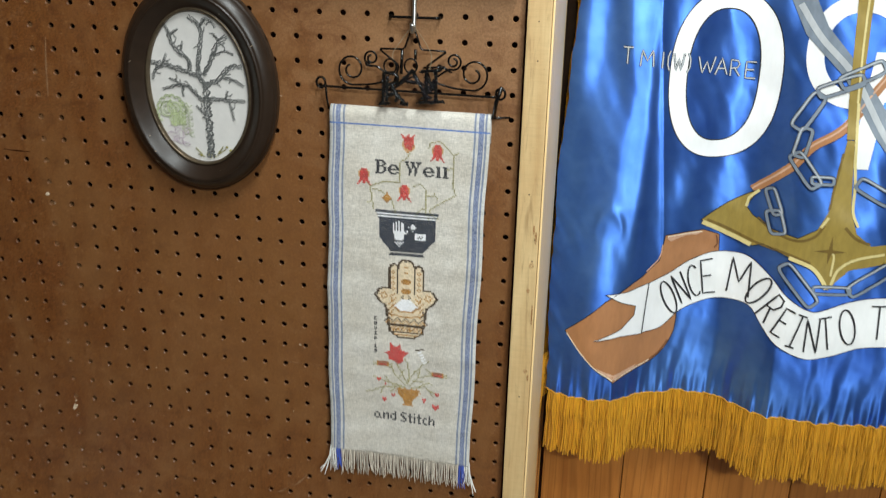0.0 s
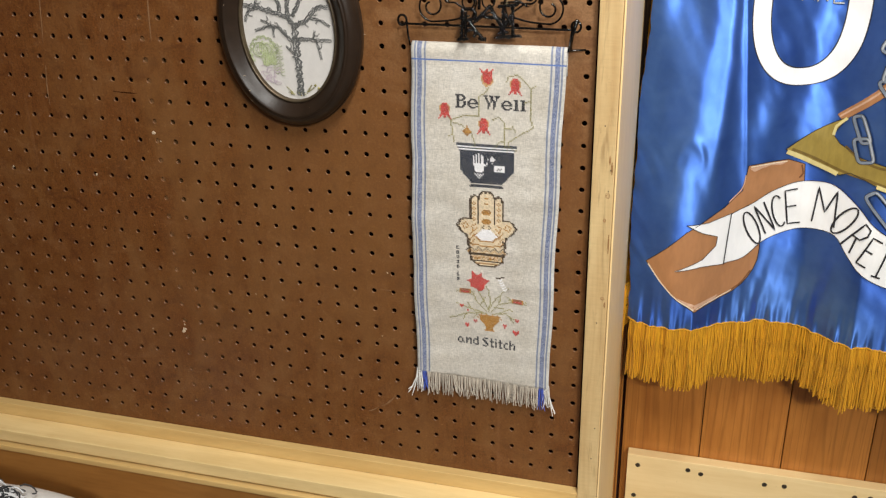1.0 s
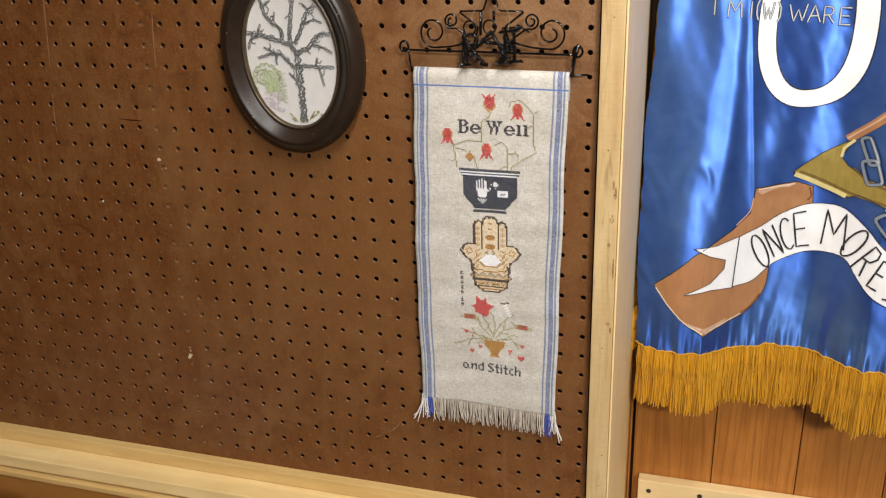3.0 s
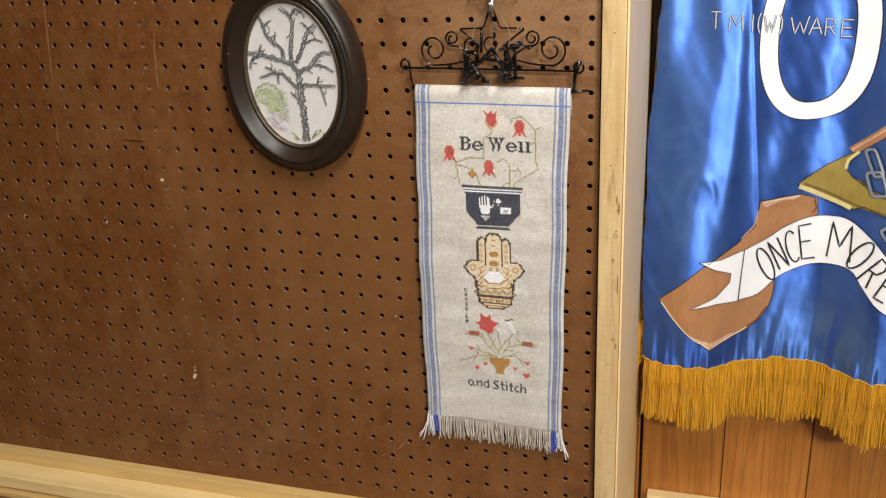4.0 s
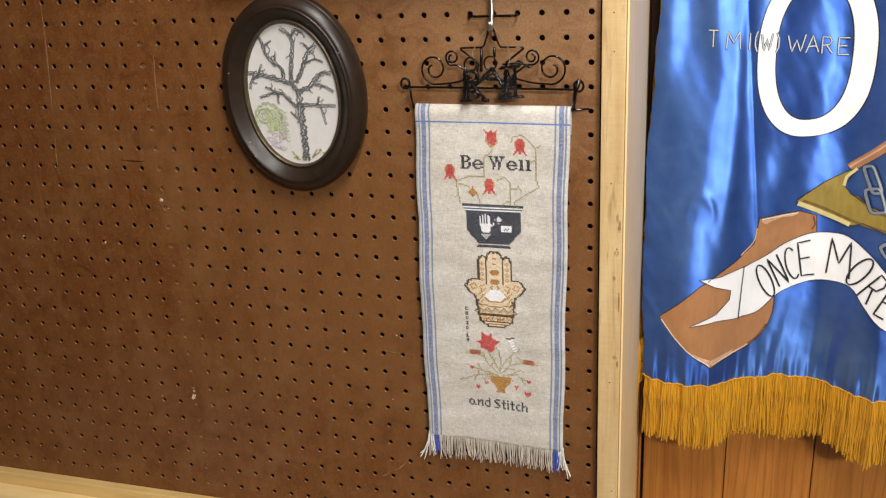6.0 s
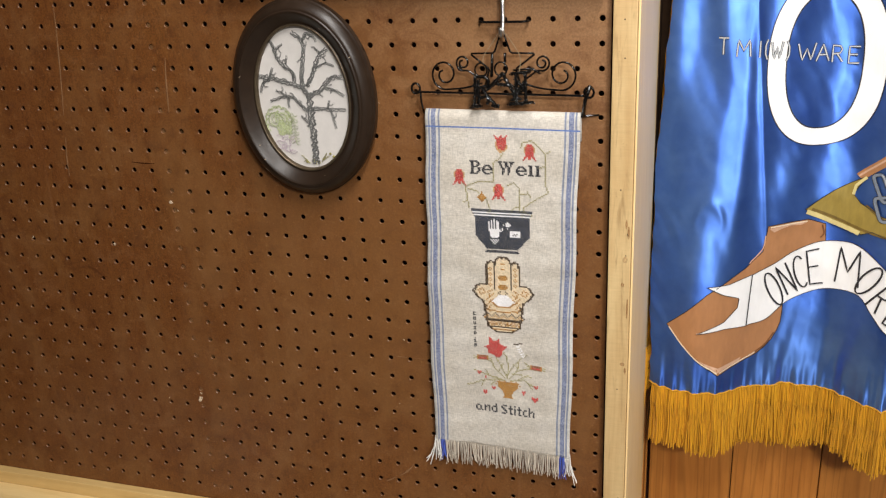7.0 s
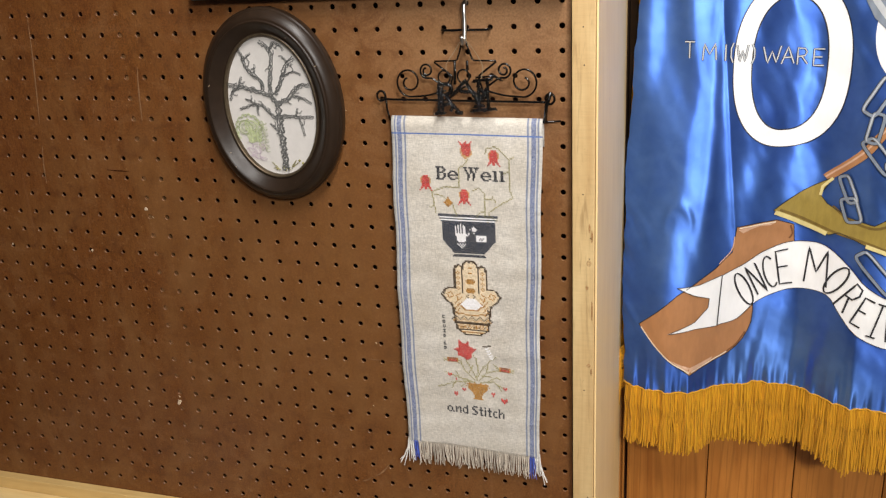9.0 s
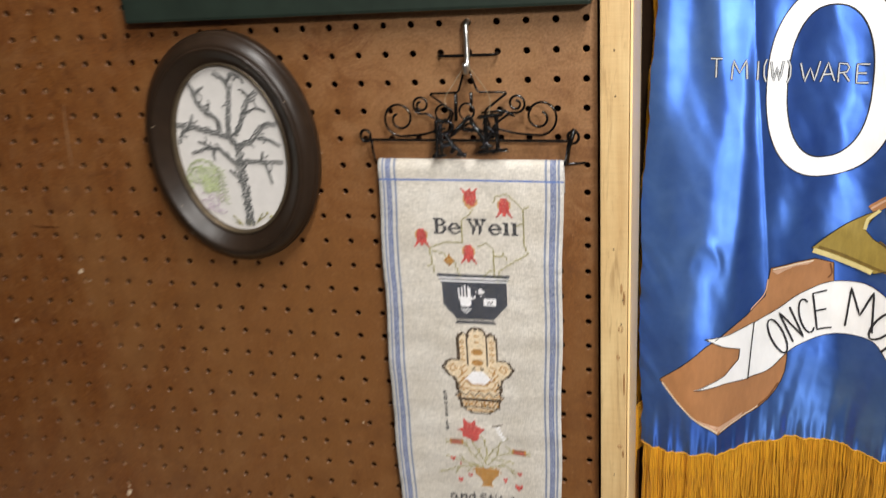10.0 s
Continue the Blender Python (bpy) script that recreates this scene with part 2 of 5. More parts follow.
M = {
    "hardboard": hardboard(),
    "drilled": plain("drilled_hardboard", (0.165, 0.078, 0.034), 0.9, 0.35, 400, specular=0.1),
    "pine_up": timber("pine_upright", (0.69, 0.51, 0.255), (0.48, 0.29, 0.115), "Z", streak=0.65, sawn=True),
    "pine_edge": timber("pine_board_edge", (0.93, 0.69, 0.345), (0.80, 0.56, 0.26), "Z", knots=False),
    "pine_across": timber("pine_ledge", (0.84, 0.635, 0.31), (0.64, 0.445, 0.18), "X", streak=0.5),
    # darker copy of the ledge pine: weaker light on upright fronts put into colour
    "shaded_pine": timber("shaded_pine", (0.68, 0.475, 0.195), (0.50, 0.31, 0.105), "X", streak=0.5),
    "stained": timber("stained_panel", (0.37, 0.170, 0.042), (0.19, 0.074, 0.015), "X", 0.6, rough=0.4, knots=False),
    "planks": timber("orange_pine_planks", (0.495, 0.196, 0.037), (0.32, 0.110, 0.017), "Z", 1.0, 0.36, False, 0.75, True),
    "ply": timber("pale_board", (0.86, 0.66, 0.35), (0.73, 0.52, 0.24), "X", 0.7, knots=False),
    # near-black colour that paints the banner's shade into the corner
    "banner_shade": plain("painted_banner_shade", (0.022, 0.011, 0.005), 0.85, 0.4, 120, specular=0.1),
    "dark": plain("dark_gap", (0.045, 0.012, 0.007), 0.9),
    "plaster": plain("painted_wall", (0.17, 0.155, 0.135), 0.8, 0.05, 30),
    "ceiling": plain("ceiling_paint", (0.62, 0.61, 0.58), 0.9, 0.04, 30),
    "floor": plain("floor_vinyl", (0.10, 0.085, 0.07), 0.5, 0.15, 20),
    "screw": plain("dark_screw", (0.07, 0.055, 0.04), 0.45, 0.3, 300, metallic=0.6),
    "knot": plain("brown_knot_wood", (0.30, 0.15, 0.05), 0.6, 0.3, 400),
    "stud": plain("stud_wood", (0.26, 0.125, 0.045), 0.8, 0.4, 300, 0.6),
    "gouge": plain("gouged_hardboard", (0.035, 0.009, 0.003), 0.9, 0.3, 400, specular=0.1),
    "putty": plain("pale_plaster_fleck", (0.55, 0.42, 0.29), 0.9, 0.25, 500, 0.8),
    "scuffed": plain("scuffed_hardboard", (0.205, 0.100, 0.040), 0.8, 0.35, 500, 0.5),
    "linen": linen(),
    "frame": plain("dark_bronze_frame", (0.021, 0.0120, 0.0070), 0.36, 0.3, 90, 0.15, specular=0.36),
    "frame_bead": plain("worn_bronze_edge", (0.105, 0.078, 0.048), 0.4, 0.45, 260, 0.3, metallic=0.6),
    "aida": plain("embroidery_cloth", (0.64, 0.61, 0.58), 0.9, 0.06, 900, 0.5),
    "green_frame": plain("dark_green_frame", (0.014, 0.022, 0.016), 0.4, 0.3, 60, 0.2),
    "iron": plain("black_iron", (0.003, 0.0026, 0.0024), 0.12, 0.3, 500, 0.15, specular=0.5),
    "chrome": plain("zinc_hook", (0.62, 0.62, 0.6), 0.28, 0.1, 300, 0.1, metallic=1.0),
    "twine": thread("pale_twine", (0.22, 0.165, 0.095)),
    "satin": satin(),
    "gold": thread("gold_fringe", (0.60, 0.292, 0.013), 0.15, 0.26, 0.1),
    "white_paint": paint_on_cloth("white_paint", (0.84, 0.84, 0.835), 0.06),
    "brown_paint": paint_on_cloth("brown_paint", (0.385, 0.18, 0.075), 0.16),
    "cream_paint": paint_on_cloth("cream_paint", (0.78, 0.66, 0.50), 0.15),
    "dark_brown_paint": paint_on_cloth("dark_brown_paint", (0.17, 0.065, 0.025), 0.2),
    "tan_paint": paint_on_cloth("tan_paint", (0.58, 0.36, 0.24), 0.15),
    "olive_paint": paint_on_cloth("olive_gold_paint", (0.30, 0.215, 0.045), 0.22),
    "dark_olive": paint_on_cloth("dark_olive_paint", (0.165, 0.105, 0.022), 0.3),
    "yellow_paint": paint_on_cloth("pale_yellow_paint", (0.66, 0.56, 0.25), 0.15),
    "steel_paint": paint_on_cloth("steel_grey_paint", (0.20, 0.235, 0.285), 0.25),
    "pale_steel": paint_on_cloth("pale_grey_paint", (0.47, 0.49, 0.51), 0.15),
    "ink": paint_on_cloth("black_ink", (0.018, 0.018, 0.022), 0.2),
    "fringe": thread("linen_fringe", (0.46, 0.40, 0.325), 0.35, 0.9),
    "blue_thread": thread("blue_thread", (0.05, 0.09, 0.42), 0.3, 0.85),
    "navy_floss": thread("navy_floss", (0.024, 0.029, 0.045), 0.75),
    "ink_floss": thread("charcoal_floss", (0.02, 0.02, 0.026), 0.35),
    "red_floss": thread("coral_red_floss", (0.43, 0.050, 0.042), 0.45),
    "green_floss": thread("olive_green_floss", (0.25, 0.225, 0.07), 0.35),
    "gold_floss": thread("gold_brown_floss", (0.36, 0.175, 0.03), 0.35),
    "pale_gold": thread("pale_gold_floss", (0.63, 0.52, 0.36), 0.2),
    "brown_floss": thread("dark_brown_floss", (0.050, 0.027, 0.010), 0.35),
    "tan_floss": thread("tan_floss", (0.46, 0.27, 0.11), 0.3),
    "rust_floss": thread("rust_brown_floss", (0.26, 0.10, 0.045), 0.35),
    "white_floss": thread("white_floss", (0.74, 0.73, 0.74), 0.1),
    "grey_floss": thread("grey_floss", (0.10, 0.10, 0.095), 0.45),
    "lime_floss": thread("lime_green_floss", (0.36, 0.40, 0.22), 0.4),
    "mauve_floss": thread("pale_mauve_floss", (0.50, 0.41, 0.47), 0.15),
    "cotton": plain("white_cotton", (0.74, 0.72, 0.68), 0.9, 0.06, 200, 0.4),
    "yarn": speckled_yarn(),
}

# ---- mesh helpers ----


def mesh_object(name, bm, material, smooth=False):
    data = bpy.data.meshes.new(name)
    bm.normal_update()
    bm.to_mesh(data)
    bm.free()
    data.materials.append(M[material])
    if smooth:
        data.polygons.foreach_set("use_smooth", [True] * len(data.polygons))
    return new(name, data)


def part(name, bm, material, parent, label="", smooth=False):
    ob = mesh_object(name, bm, material, smooth)
    ob.parent = parent
    if not parent.parent:
        ob.matrix_parent_inverse = parent.matrix_basis.inverted()
    if label:
        tagged(ob, label)
    return ob


def box(x0, x1, y0, y1, z0, z1, bevel=0.0, bm=None):
    bm = bm or bmesh.new()
    made = bmesh.ops.create_cube(bm, size=1, matrix=Matrix.LocRotScale(
        ((x0 + x1) / 2, (y0 + y1) / 2, (z0 + z1) / 2), None, (x1 - x0, y1 - y0, z1 - z0)))
    if bevel:
        edges = {e for v in made["verts"] for e in v.link_edges}
        bmesh.ops.bevel(bm, geom=list(edges), offset=bevel, segments=2, profile=0.6, affect="EDGES")
    return bm


def tube(bm, points, radius, sides=8, closed=False, taper=1.0):
    """A round rod along a line of points."""
    pts = [Vector(p) for p in points]
    n, rings = len(pts), []
    up = Vector((0.13, 0.9, 0.31))
    for i, p in enumerate(pts):
        a = pts[i - 1] if (i or closed) else p
        b = pts[(i + 1) % n] if (i < n - 1 or closed) else p
        way = (b - a).normalized()
        s = way.cross(up)
        s = s.normalized() if s.length > 1e-6 else way.orthogonal().normalized()
        w = way.cross(s)
        r = radius * (1 + (taper - 1) * i / max(1, n - 1))
        rings.append([bm.verts.new(p + r * (math.cos(2 * math.pi * k / sides) * s + math.sin(2 * math.pi * k / sides) * w))
                      for k in range(sides)])
    for i in range(n if closed else n - 1):
        a, b = rings[i], rings[(i + 1) % n]
        for k in range(sides):
            bm.faces.new((a[k], a[(k + 1) % sides], b[(k + 1) % sides], b[k]))
    if not closed:
        bm.faces.new(rings[0][::-1])
        bm.faces.new(rings[-1])
    return bm


def smooth_line(points, step):
    """A Catmull-Rom line through points, sampled about every step."""
    pts = [Vector(p) for p in points]
    ext = [2 * pts[0] - pts[1], *pts, 2 * pts[-1] - pts[-2]]
    out = []
    for i in range(1, len(ext) - 2):
        a, b, c, d = ext[i - 1:i + 3]
        n = max(1, int((c - b).length / step))
        for k in range(n):
            t = k / n
            out.append(0.5 * (2 * b + (c - a) * t + (2 * a - 5 * b + 4 * c - d) * t * t + (3 * b - a - 3 * c + d) * t ** 3))
    return out + [pts[-1]]


def grid_mesh(rows):
    """A sheet from rows of places, with a UV map of its own."""
    bm = bmesh.new()
    vs = [[bm.verts.new(p) for p in row] for row in rows]
    uv = bm.loops.layers.uv.new("UVMap")
    nr, nc = len(rows) - 1, len(rows[0]) - 1
    for i in range(nr):
        for j in range(nc):
            f = bm.faces.new((vs[i][j], vs[i + 1][j], vs[i + 1][j + 1], vs[i][j + 1]))
            for loop, (a, b) in zip(f.loops, ((i, j), (i + 1, j), (i + 1, j + 1), (i, j + 1))):
                loop[uv].uv = (b / nc, a / nr)
    return bm


def empty(name, x, y, z):
    ob = new(name)
    ob.matrix_basis = pose(x, y, z)
    return ob


# ---- the setting ----
PITCH = 0.0254
HOLE = 0.0029
ROW_TOP = 1.40       # height of the row of holes that the hook's cross bar sits in
BACK = 0.30          # face of the planked wall behind the partition
THICK = 0.0025
BOARD_END = 0.0093   # the board stops short of the batten
RETURN = 0.0392      # face of the deep board that closes the end of the partition


def pegboard():
    """Hardboard drilled right through on a one-inch grid."""
    c0, c1, r0, r1 = -44, 0, -8, 25
    bm = bmesh.new()
    sides = 12
    ring = [(math.cos(2 * math.pi * (k + 0.5) / sides), math.sin(2 * math.pi * (k + 0.5) / sides)) for k in range(sides)]
    half = PITCH / 2
    corner = {}

    def rim(x, z):
        key = (round(x * 1e5), round(z * 1e5))
        if key not in corner:
            corner[key] = bm.verts.new((x, 0, z))
        return corner[key]

    rnd = random.Random(4)
    for c in range(c0, c1 + 1):
        for r in range(r0, r1 + 1):
            x, z = c * PITCH, ROW_TOP - r * PITCH
            rad = HOLE * rnd.uniform(0.94, 1.06)
            lip = [bm.verts.new((x + (rad + 0.0005) * a, 0, z + (rad + 0.0005) * b)) for a, b in ring]
            inner = [bm.verts.new((x + rad * a, 0.0007, z + rad * b)) for a, b in ring]
            deep = [bm.verts.new((x + rad * a, THICK, z + rad * b)) for a, b in ring]
            square = []
            for a, b in ring:
                m = max(abs(a), abs(b))
                square.append(rim(x + half * a / m, z + half * b / m))
            for k in range(sides):
                j = (k + 1) % sides
                p, q = square[k], square[j]
                px, pz, qx, qz = p.co.x, p.co.z, q.co.x, q.co.z
                if abs(px - qx) > 1e-6 and abs(pz - qz) > 1e-6:
                    cx = x + half * (1 if (px + qx) / 2 > x else -1)
                    cz = z + half * (1 if (pz + qz) / 2 > z else -1)
                    bm.faces.new((lip[k], lip[j], q, rim(cx, cz), p))
                else:
                    bm.faces.new((lip[k], lip[j], q, p))
                bm.faces.new((lip[j], lip[k], inner[k], inner[j]))
                bm.faces.new((inner[j], inner[k], deep[k], deep[j])).material_index = 1
    left, right = (c0 - 0.5) * PITCH, 0.5 * PITCH
    top, low = ROW_TOP - (r0 - 0.5) * PITCH, ROW_TOP - (r1 + 0.5) * PITCH
    for v in bm.verts:
        if v.co.x > right - 1e-4:
            v.co.x = BOARD_END
    for x0, x1, z0, z1 in ((-2.4, BOARD_END, top, 2.4), (-2.4, left, 0.70, top), (left, BOARD_END, 0.70, low)):
        bm.faces.new([bm.verts.new(p) for p in ((x0, 0, z0), (x1, 0, z0), (x1, 0, z1), (x0, 0, z1))])
    bmesh.ops.recalc_face_normals(bm, faces=bm.faces)
    return bm


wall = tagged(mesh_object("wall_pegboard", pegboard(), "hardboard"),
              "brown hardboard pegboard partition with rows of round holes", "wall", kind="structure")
wall.data.materials.append(M["drilled"])
tagged(mesh_object("wall_partition_lining", box(-2.4, 0.0215, 0.09, 0.10, 0.0, 2.4), "dark"), "dark hollow back of the partition", "wall", kind="structure")
stud_bm = box(-0.553, -0.515, 0.0042, 0.088, 0.70, 2.4)
tagged(mesh_object("stud", stud_bm, "stud"), "pale wooden stud closing one column of peg holes", "stud", kind="structure")
tagged(mesh_object("wall_partition_base", box(-2.4, 0.0120, -0.0545, 0.0, 0.0, 0.6885), "stained"),
       "brown stained plywood panel below the pegboard ledge", "wall", kind="structure")

# pine trim round the board
tagged(mesh_object("trim_batten", box(0.0123, 0.0366, -0.015, 0.012, 0.30, 2.4, 0.0014), "pine_up"),
       "upright knotty pine batten beside the pegboard", "trim", kind="structure")
side = box(0.0370, RETURN, -0.0130, 0.0125, 0.0, 2.4, 0.0007)
box(0.0220, RETURN, 0.0126, 0.262, 0.0, 2.4, 0.0007, side)
tagged(mesh_object("trim_side_board", side, "pine_edge"),
       "deep pale pine board closing the end of the partition", "trim", kind="structure")
tagged(mesh_object("trim_end_board", box(0.0225, RETURN + 0.0012, 0.2625, 0.2970, 0.0, 0.9795, 0.0012), "planks"),
       "orange stained strip in the corner behind the partition", "trim", kind="structure")
# added dark strip in place of the banner's shade on corner and planks
corner = box(0.0225, RETURN + 0.0012, 0.2625, 0.2915, 0.98, 2.4, 0.0012)
box(0.0225, 0.066, 0.2920, 0.2985, 0.98, 2.4, 0.001, corner)
tagged(mesh_object("trim_shade_strip", corner, "banner_shade"), "dark stained corner strip behind the banner", "trim", kind="structure")
# rail and strip use the darkened pine, the ledge the bright one
tagged(mesh_object("trim_rail", box(-2.4, 0.0120, -0.0145, -0.0005, 0.7223, 0.7425, 0.0012), "shaded_pine"),
       "pine rail along the bottom of the pegboard", "trim", kind="structure")
tagged(mesh_object("ledge", box(-2.4, 0.0120, -0.0505, -0.005, 0.7022, 0.7218, 0.0015), "pine_across"),
       "narrow pine ledge under the pegboard", "ledge", kind="structure")
tagged(mesh_object("trim_strip", box(-2.4, 0.0120, -0.0570, -0.005, 0.6890, 0.6984, 0.002), "shaded_pine"),
       "thin pine strip under the ledge", "trim", kind="structure")

# nail heads in the batten
batten = bpy.data.objects["trim_batten"]
for x, z in ((0.025, 1.362), (0.024, 1.225), (0.0325, 1.176), (0.031, 1.152), (0.0255, 0.990), (0.030, 0.845), (0.0275, 0.80), (0.024, 1.40)):
    bm = bmesh.new()
    bmesh.ops.create_cone(bm, cap_ends=True, segments=10, radius1=0.0008, radius2=0.0007, depth=0.0005, matrix=pose(x, -0.0151, z, 90))
    part("nail", bm, "screw", batten)

for x, z, w, h in ((0.0305, 1.147, 0.0022, 0.0032), (0.0335, 1.178, 0.0009, 0.007), (0.031, 1.187, 0.0008, 0.005), (0.0285, 1.118, 0.0014, 0.0022), (0.0305, 1.022, 0.0022, 0.0018),
                   (0.0335, 1.014, 0.0008, 0.004), (0.034, 1.09, 0.0006, 0.012)):
    bm = bmesh.new()
    for ring in (1.0, 0.55):
        tube(bm, [(x + ring * w * math.cos(t * 0.5236), -0.01505, z + ring * h * math.sin(t * 0.5236)) for t in range(12)], 0.00028, 4, True)
    part("knot", bm, "knot", batten)

# closing walls, floor and ceiling
for name, dims, m, text in (
        ("floor", (-2.5, 2.5, -3.6, 0.33, -0.05, 0.0), "floor", "worn vinyl floor"),
        ("ceiling", (-2.5, 2.5, -3.6, 0.33, 2.4, 2.45), "ceiling", "plain white ceiling"),
        ("wall_west", (-2.5, -2.4, -3.6, 0.33, 0.0, 2.4), "plaster", "plain painted wall"),
        ("wall_east", (2.4, 2.5, -3.6, 0.33, 0.0, 2.4), "plaster", "plain painted wall"),
        ("wall_south", (-2.4, 2.4, -3.6, -3.5, 0.0, 2.4), "plaster", "plain painted wall"),
        ("wall_north", (-2.4, 2.4, BACK + 0.016, 0.33, 0.0, 2.4), "dark", "dark backing behind the wooden planks")):
    tagged(mesh_object(name, box(*dims), m), text, name.split("_")[0], kind="structure")

# ---- flag cloth ----
HEM = 0.877
FLAG_L, FLAG_R, FLAG_T = 0.040, 0.82, 1.78


def rise(v, a, b):
    t = min(1.0, max(0.0, (v - a) / (b - a)))
    return t * t * (3 - 2 * t)


def turn(x, middle, width, slope):
    """A sheet that slopes back or forward over one narrow stretch."""
    return slope * width * math.tanh((x - middle) / width)


def flag_y(x, z):
    """How far back the hanging cloth lies."""
    g = 0.6 + 0.4 * min(1, max(0, (1.45 - z) / 0.5))
    hem = 1 - rise(z, 0.97, 1.17)
    fast = 0.5 * min(0.09, max(0, x - 0.25)) - 0.7 * max(0, x - 0.34)     # below, the next fold comes forward sooner and lies flat
    y = 0.238 - 0.034 * g * math.cos(2 * math.pi * (x + hem * fast - 0.10 - 0.012 * (1 - hem)) / 0.30)
    y -= 0.010 * hem * math.exp(-((x - 0.235) / 0.05) ** 2)
    y += 2.2 * max(0, 0.085 - x) ** 2
    y += 0.06 * min(0.3, max(0.0, z - 1.15))
    # two narrow ridges with a valley between them, and a sharp crease, in the upper part
    top, mid = rise(z, 1.23, 1.33), rise(z, 1.02, 1.13)
    y += rise(z, 1.09, 1.16) * (1 - rise(z, 1.24, 1.32)) * turn(x, 0.115, 0.018, -0.20)
    y += top * (turn(x, 0.073 + 0.02 * (z - 1.3), 0.015, 0.52) + turn(x, 0.116 - 0.14 * (z - 1.33), 0.013, -0.52))
    ridge = 0.1435 + 0.03 * max(0, z - 1.33) - 0.03 * max(0, 1.24 - z)
    y += mid * (turn(x, ridge, 0.006, -0.20 + 0.06 * (1 - top)) + turn(x, ridge + 0.014, 0.006, 0.22) + turn(x, 0.190, 0.020, -0.20))
    crease = x - 0.170 + 0.10 * (z - 1.26)
    y -= mid * 0.0022 * math.exp(-abs(crease) / (0.004 if crease < 0 else 0.011))
    y -= 0.006 * math.exp(-((x - 0.120) / 0.05) ** 2 - ((z - 1.01) / 0.085) ** 2)
    # an arched pucker beside the scroll
    r = math.hypot(x - 0.114, 0.55 * (z - 1.115))
    if z > 1.07:
        y -= 0.0014 * math.exp(-((r - 0.017) / 0.0045) ** 2) * rise(z, 1.105, 1.135)
    y += 0.004 * noise.noise((x * 16 + z * 2.5, 3.1, z * 2.2)) + 0.0012 * noise.noise((x * 34 - z * 5, 8.0, z * 4))
    y += 0.00035 * noise.noise((x * 70 + z * 26, 4.0, z * 24))
    right = rise(x, 0.17, 0.21)
    y += right * (0.0019 * noise.noise((x * 26 + z * 16, 2.2, z * 20 - x * 9)) + 0.0005 * noise.noise((x * 66 + z * 50, 5.2, z * 34 - x * 20)))
    selvedge = math.exp(-max(0, x - 0.045) / 0.025) * rise(z, 0.90, 0.96) * (1 - rise(z, 1.12, 1.20))
    y += 0.0042 * selvedge * noise.noise((x * 30, 7.7, z * 46 + x * 60))
    low = math.exp(-max(0, z - HEM) / 0.036)
    y += 0.0065 * low ** 1.5 * noise.noise((x * 130, 1.7, z * 9)) + 0.008 * low * noise.noise((x * 60, 2.9, z * 6))
    skirt = min(1, max(0, (1.04 - z) / 0.12))
    far = min(1, max(0, (x - 0.17) / 0.08))
    y += 0.035 * max(0, 1.0 - z) * far
    y += (0.007 - 0.003 * far) * skirt * noise.noise((x * 20 + z * 5, 5.5, z * 5)) + 0.0016 * skirt * noise.noise((x * 75 - z * 12, 6.5, z * 14))
    return min(y, BACK - 0.006)


def flag_edge(z):
    t = min(1, max(0, (z - 1.17) / 0.25))
    low = 1 - rise(z, 0.90, 0.99)
    return FLAG_L + 0.0025 + 0.0045 * low + 0.0125 * t * t * (3 - 2 * t) + 0.0012 * math.sin(z * 41) + 0.002 * noise.noise((z * 60, 0.4, 0.0))


def flag_point(x, z, lift=0.0):
    return (x, flag_y(x, z) - lift, z)


def flag_polygon(bm, outline, layer, step=0.006):
    """A filled shape that follows the cloth."""
    from mathutils.geometry import delaunay_2d_cdt
    pts = []
    for i, p in enumerate(outline):
        a, b = Vector(p), Vector(outline[(i + 1) % len(outline)])
        n = max(1, int((b - a).length / step))
        pts += [a.lerp(b, k / n) for k in range(n)]
    count = len(pts)
    xs, zs = [p.x for p in pts], [p.y for p in pts]

    def inside(x, z):
        odd = False
        for i in range(count):
            a, b = pts[i], pts[i - 1]
            if (a.y > z) != (b.y > z) and x < (b.x - a.x) * (z - a.y) / (b.y - a.y) + a.x:
                odd = not odd
        return odd

    extra = []
    x = min(xs) + step / 2
    while x < max(xs):
        z = min(zs) + step / 2
        while z < max(zs):
            if inside(x, z):
                extra.append(Vector((x, z)))
            z += step
        x += step
    vs, _, faces, *_ = delaunay_2d_cdt(pts + extra, [], [list(range(count))], 1, 1e-6)
    made = [bm.verts.new(flag_point(v.x, v.y, layer)) for v in vs]
    for f in faces:
        bm.faces.new([made[i] for i in f])


def flag_stroke(bm, points, width, layer, closed=False, curved=False):
    """A brush stroke of even width that follows the cloth."""
    pts = [Vector((*p, 0)) for p in points]
    if closed:
        pts = pts + [pts[0]]
    if curved:
        pts = smooth_line(pts, 0.003)
    else:
        dense = []
        for a, b in zip(pts, pts[1:]):
            n = max(1, int((b - a).length / 0.005))
            dense += [a.lerp(b, k / n) for k in range(n)]
        pts = dense + [pts[-1]]
    left, right = [], []
    for i, p in enumerate(pts):
        way = (pts[min(i + 1, len(pts) - 1)] - pts[max(i - 1, 0)])
        side = Vector((-way.y, way.x, 0)).normalized() * width / 2
        a, b = p + side, p - side
        left.append(bm.verts.new(flag_point(a.x, a.y, layer)))
        right.append(bm.verts.new(flag_point(b.x, b.y, layer)))
    for i in range(len(pts) - 1):
        bm.faces.new((left[i], left[i + 1], right[i + 1], right[i]))


